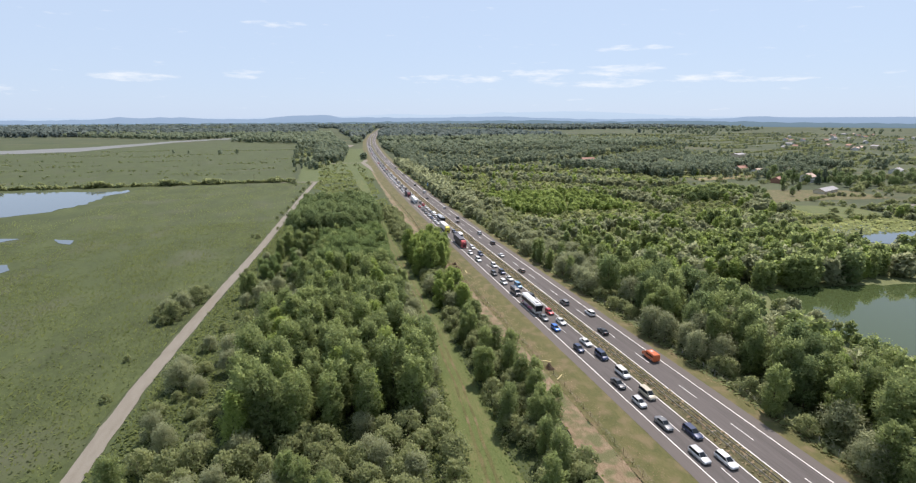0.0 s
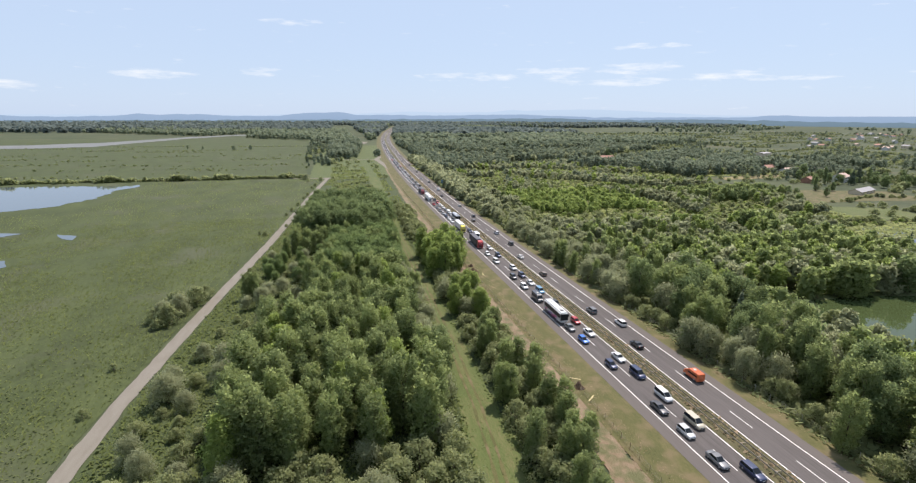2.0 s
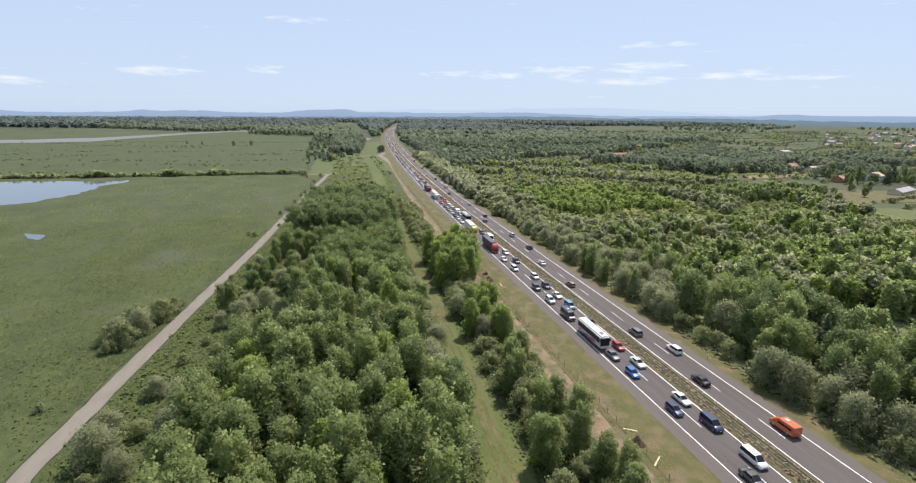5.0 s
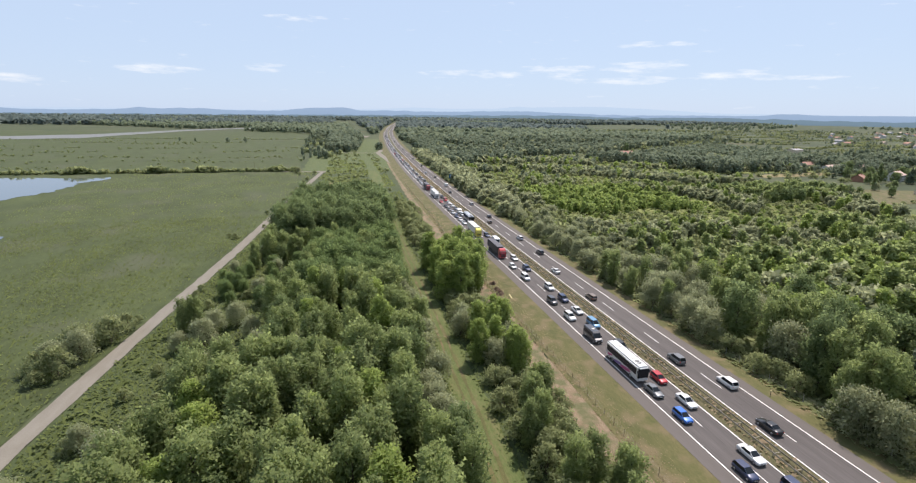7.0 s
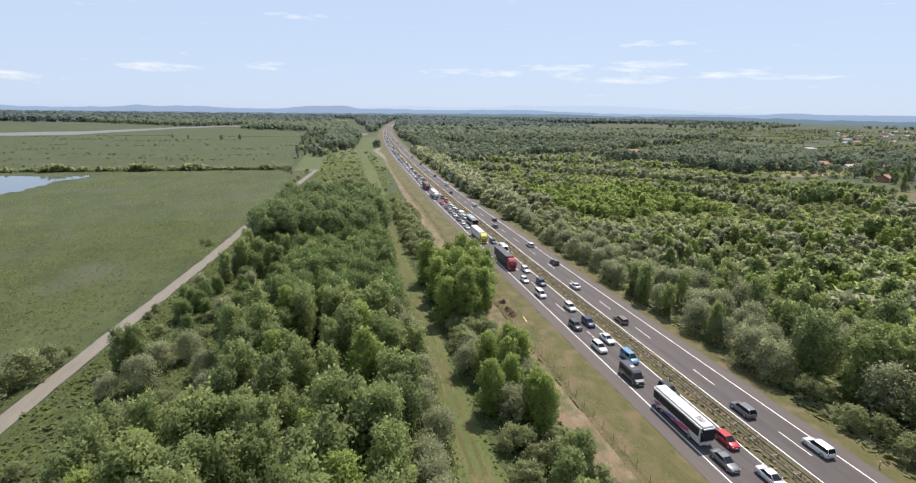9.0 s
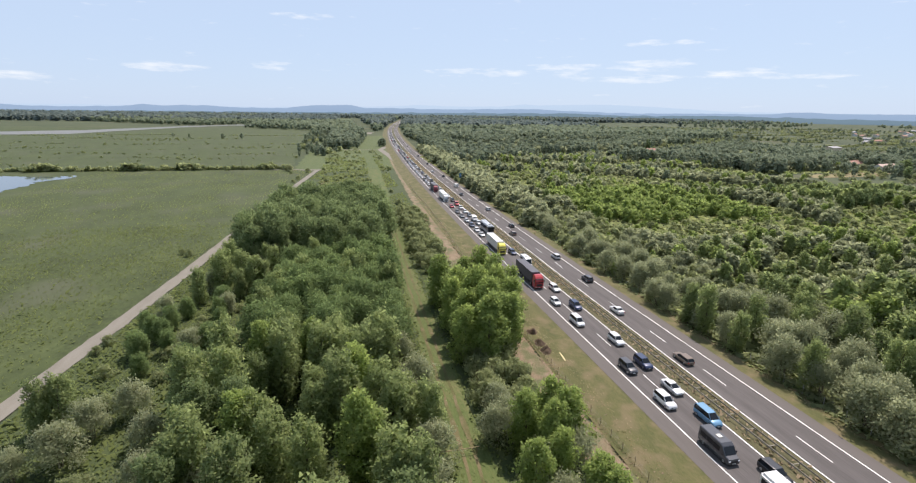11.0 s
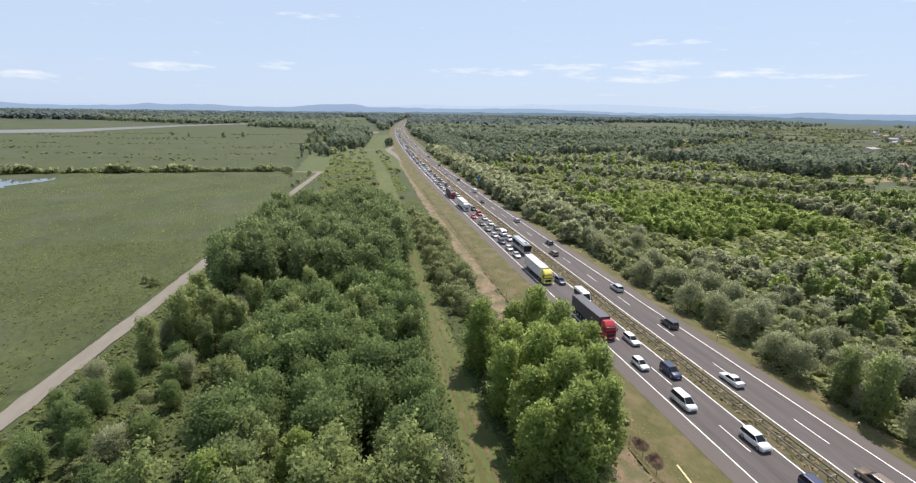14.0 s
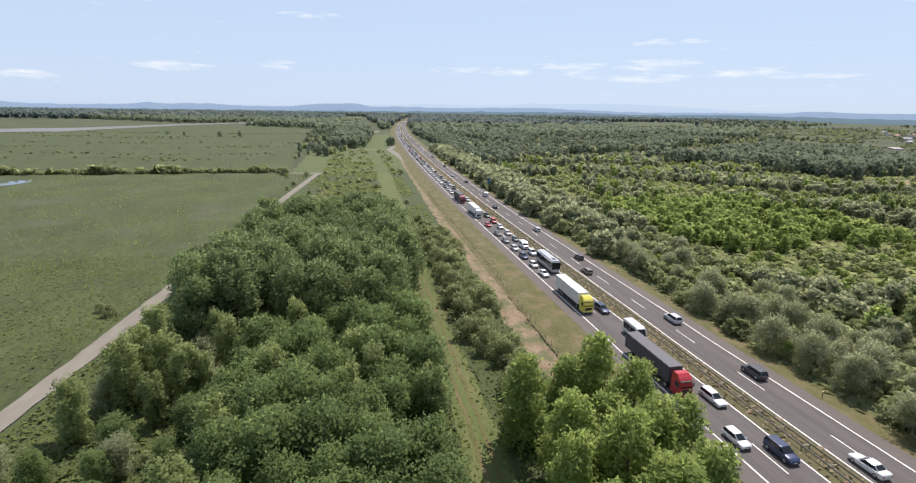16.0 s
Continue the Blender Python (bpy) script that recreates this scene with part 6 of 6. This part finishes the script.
wire_fence("game_fence", lambda y: road_x(y) + 18.4, 40, 440, 4.0, 1.7, "wire mesh fence on posts before the wood", "steel")


def marker_post(x, y):
    top = tagged(new("marker_post"), "small yellow marker post in the grass verge", "marker post", group="verge markers")
    top.location = (x, y, -0.16)
    bm = bmesh.new()
    tube(bm, (0, 0, -0.1), (0, 0, 0.95), 0.05, 0.05, 6)
    part("post", bm, V_MAT["trim"], top)
    part("cap", slab(-0.13, 0.13, -0.1, 0.1, 0.9, 1.2, 0.03, 1), V_MAT["yellow"], top, "yellow cap")


for y in (131, 196, 226, 290):
    marker_post(24.0, y)


def road_sign(x, y):
    top = tagged(new("road_sign"), "large blue motorway direction sign on two steel posts", "road sign")
    top.location = (x, y, -0.3)
    for s in (-1.5, 1.5):
        bm = bmesh.new()
        tube(bm, (s, 0, -0.2), (s, 0, 6.6), 0.09, 0.09, 8)
        part("post", bm, V_MAT["steel"], top)
    panel = part("panel", slab(-2.4, 2.4, -0.12, -0.05, 2.6, 6.6, 0.03, 1), V_MAT["blue_sign"], top, "blue sign panel with white bars")
    for z, w in ((5.7, 1.5), (4.9, 1.8), (4.1, 1.2), (3.3, 1.6)):
        part("text_bar", slab(-w, w, -0.14, -0.125, z - 0.13, z + 0.13), V_MAT["sign_bar"], panel)


road_sign(29.5, 440)


def dig(x, y, seed):
    """A dug pit with heaps of soil beside the dirt track, and loose planks."""
    rng = np.random.default_rng(seed)
    top = tagged(new("soil_heap"), "fresh brown soil heaped round a dug pit", "soil heap", group="diggings")
    top.location = (x, y, -0.4)
    n = 30
    g = np.linspace(-1, 1, n)
    X, Y = np.meshgrid(g * 1.9, g * 2.1)
    Z = np.full(X.shape, -0.1)
    for k in range(5):
        a, b, r = rng.uniform(-1.1, 0.1), rng.uniform(-1.2, 1.2), rng.uniform(0.45, 0.75)
        Z += rng.uniform(0.45, 0.8) * np.exp(-((X - a) ** 2 + (Y - b) ** 2) / r**2)
    Z += rng.normal(0, 0.07, X.shape) * (Z > 0)
    i = (np.arange(n - 1)[:, None] * n + np.arange(n - 1)).ravel()
    sheet("soil", np.stack([X.ravel(), Y.ravel(), Z.ravel()], 1), np.stack([i, i + 1, i + 1 + n, i + n], 1), V_MAT["soil"], top)
    # shallow dish: the shade of a deep pit is put into its dark earth
    rim = [(0.35 + 0.75 * math.cos(q) + rng.normal(0, 0.05), 0.2 + 0.85 * math.sin(q) + rng.normal(0, 0.05)) for q in np.linspace(0, 6.283, 15)[:-1]]
    bm = loft(bmesh.new(), [[(a, b, 0.1) for a, b in rim], [(0.35 + (a - 0.35) * 0.8, 0.2 + (b - 0.2) * 0.8, 0.02) for a, b in rim]], False)
    bm.faces.new(bm.verts[-14:])
    part("pit", bm, V_MAT["pit_earth_shade"], top, "dark earth of the open pit, its shade put into the colour")


def plank(a, b):
    """A pale board between two places, resting on the first end."""
    a, b = Vector(a), Vector(b)
    ob = part("plank", slab(-0.14, 0.14, 0, (b - a).length, -0.03, 0.03, 0.01, 1), V_MAT["yellow"])
    ob.matrix_basis = Matrix.Translation(a) @ (b - a).to_track_quat("Y", "Z").to_matrix().to_4x4()
    return tagged(ob, "pale yellow wooden plank by the diggings", "plank", "planks")


plank((-8.2, 191.0, -0.2), (-7.9, 194.4, -0.16))
plank((-7.6, 194.8, -0.22), (-7.9, 199.6, -0.22))
plank((-7.9, 200.2, -0.22), (-8.3, 205.0, -0.22))
plank((-10.6, 111.3, -0.25), (-6.5, 108.6, -0.2))
plank((-6.4, 108.4, -0.2), (-6.3, 105.0, -0.2))
plank((-6.4, 104.8, -0.2), (-11.0, 101.0, -0.28))
dig(-9.6, 107, 3)
dig(-9.6, 195, 5)
dig(-9.6, 199.2, 8)
dig(-9.5, 204.5, 11)


def pole_barrier(x0, x1, y):
    """A peeled pole laid across two posts to close the ride."""
    top = tagged(new("pole_barrier"), "pale wooden pole barrier across the grass ride", "barrier")
    top.location = (x0, y, -0.45)
    for x in (0.15, x1 - x0 - 0.15):
        bm = bmesh.new()
        tube(bm, (x, 0, -0.2), (x, 0.03, 1.05), 0.08, 0.07, 7)
        part("post", bm, V_MAT["wood"], top)
    bm = bmesh.new()
    tube(bm, (-0.4, 0.1, 0.9), (x1 - x0 + 0.4, 0.08, 1.0), 0.07, 0.05, 7)
    part("rail", bm, V_MAT["wood"], top)


pole_barrier(-38.0, -32.2, 168.5)


def lone_pole(x, y, h):
    top = tagged(new("wooden_pole"), "thin weathered wooden pole on the reed dyke", "pole")
    top.location = (x, y, -0.5)
    bm = bmesh.new()
    tube(bm, (0, 0, -0.3), (0.1, 0, h), 0.12, 0.08, 7)
    part("shaft", bm, V_MAT["wood"], top)


lone_pole(-133, 548, 8)


# ---- houses ----
def house(x, y, w, d, h, turn, wall, roof, label, pitch=0.5, storeys=1, category="house", name="house", far=False):
    """A gabled house: walls with windows and a door, a roof with eaves, a chimney."""
    top = tagged(new(name), label, category)
    top.matrix_basis = pose(x, y, -0.6, 0, 0, turn)
    bm = bmesh.new()
    ridge_z = h + d / 2 * pitch
    ends = []
    for s in (-w / 2, w / 2):
        ends.append([(s, -d / 2, 0), (s, d / 2, 0), (s, d / 2, h), (s, 0, ridge_z - 0.1), (s, -d / 2, h)])
    loft(bm, ends)
    part("wall", bm, V_MAT[wall], top)
    rf = bmesh.new()
    o = 0.5
    lift = 0.12
    a = [(-w / 2 - o, -d / 2 - o, h - o * pitch), (-w / 2 - o, 0, ridge_z), (-w / 2 - o, d / 2 + o, h - o * pitch), (-w / 2 - o, d / 2 + o, h - o * pitch + lift), (-w / 2 - o, 0, ridge_z + lift * 1.3), (-w / 2 - o, -d / 2 - o, h - o * pitch + lift)]
    loft(rf, [a, [(-p[0], p[1], p[2]) for p in a]])
    ro = part("roof", rf, V_MAT[roof], top)
    if category == "house":
        part("chimney", slab(w * 0.2 - 0.3, w * 0.2 + 0.3, -0.9, -0.3, ridge_z - 0.6, ridge_z + 0.9, 0.03, 1), V_MAT["brick"], ro)
    n = max(2, int(w / (6 if far else 3)))
    for side in (-1, 1):
        for level in range(storeys):
            for k in range(n):
                cx = -w / 2 + (k + 0.5) * w / n
                z0 = 0.9 + level * 2.8
                if z0 + 1.3 > h:
                    continue
                yy0 = side * d / 2
                wi = part("window", slab(cx - 0.6, cx + 0.6, yy0 - 0.05, yy0 + 0.05, z0, z0 + 1.3), V_MAT["glass"], top)
                if far:
                    continue
                part("window_sill", slab(cx - 0.7, cx + 0.7, yy0 - 0.12, yy0 + 0.12, z0 - 0.1, z0), V_MAT["white"], wi)
    part("door", slab(w / 2 - 0.05, w / 2 + 0.05, -0.5, 0.5, 0, 2.1), V_MAT["wood"], top)
    return top


house(383, 397, 11, 9, 3.4, 25, "brick", "roof_red", "brick farmhouse with a red tiled roof", 0.6)
house(422, 396, 14, 11, 5.6, 20, "render_white", "roof_pale", "white two-storey house with a pale tiled roof", 0.55, 2)
house(366, 332, 30, 9, 2.6, 20, "render_cream", "roof_grey", "long low grey-roofed farm building", 0.45, category="farm building", name="farm_building")
house(440, 470, 26, 10, 4, 12, "render_white", "roof_pale", "long house with a bright pale pink roof", 0.5)
house(478, 470, 18, 10, 4, 20, "render_cream", "roof_pale", "cream house with a pale tiled roof", 0.5)
house(440, 500, 16, 9, 4.2, 8, "render_white", "roof_red", "white house with a red roof between trees", 0.55)
house(545, 615, 20, 14, 11, 15, "render_cream", "roof_grey", "grey three-storey block among trees", 0.2, 3)
house(598, 430, 26, 10, 4, 25, "render_white", "roof_grey", "white house with a grey roof in meadows", 0.5)
house(640, 420, 14, 9, 3.6, 25, "render_white", "roof_grey", "small white outbuilding with a grey roof", 0.5)
house(288, 652, 34, 8, 2.6, -8, "render_white", "roof_white", "long low white-roofed barn in the scrub", 0.25, category="barn", name="barn")
house(322, 668, 20, 9, 4, 0, "brick", "roof_red", "old brick barn with a dark red roof", 0.6, category="barn", name="barn")
for i, (x, y, h, k) in enumerate(((203, 184, 9, "conifer"), (341, 353, 14, "column"), (318, 323, 8, "oak"), (410, 376, 15, "conifer"), (388, 384, 17, "column"), (434, 388, 15, "conifer"), (440, 392, 16, "conifer"), (448, 388, 14, "column"), (416, 440, 12, "oak"), (430, 445, 13, "oak"), (352, 346, 8, "oak"), (340, 350, 6, "willow"), (508, 560, 14, "conifer"), (500, 540, 12, "conifer"), (385, 480, 13, "conifer"), (330, 640, 14, "conifer"), (520, 440, 10, "oak"), (470, 420, 8, "oak"), (335, 690, 17, "column"), (340, 692, 16, "column"))):
    plant(k, x, y, h, 9000 + i)
rng_h = random.Random(9)
for i in range(30):
    b, far = radians(rng_h.gauss(54, 3.5)), rng_h.uniform(1250, 2400)
    house(-60 + far * math.sin(b), 60 + far * math.cos(b), rng_h.uniform(9, 22), rng_h.uniform(8, 11), rng_h.uniform(3.4, 6), rng_h.uniform(0, 90), rng_h.choice(("render_white", "render_cream", "render_white")), rng_h.choice(("roof_red", "roof_red", "roof_grey", "roof_grey", "roof_pale")), "small far village house with a pitched roof", 0.5, far=True)
# rest area by the bend: lorries parked under trees, low kiosks
for x, y, t in ((88, 1180, 60), (96, 1200, 60), (104, 1220, 60), (92, 1235, 60), (-12, 1190, 20), (-6, 1215, 20), (-10, 1235, 20)):
    house(x, y, 14, 3, 3.2, t + 60, "render_white", "roof_white", "white parked trailer on the motorway rest area", 0.06, category="trailer", name="parked_trailer", far=True)
tagged(blot("rest_area", M["gravel"], [(66, 1150), (98, 1150), (118, 1240), (90, 1260)], -0.3, 1), "paved rest area beside the motorway", "car park", kind="structure")
tagged(blot("rest_area_west", M["gravel"], [(-26, 1170), (4, 1165), (16, 1240), (-16, 1250)], -0.3, 1), "paved rest area beside the motorway", "car park", kind="structure")

# models that found no place of their own
for kind, models in PROTO.items():
    for n, model in enumerate(models):
        if (kind, n) not in USED:
            for o in (*model.children_recursive, model):
                bpy.data.objects.remove(o)
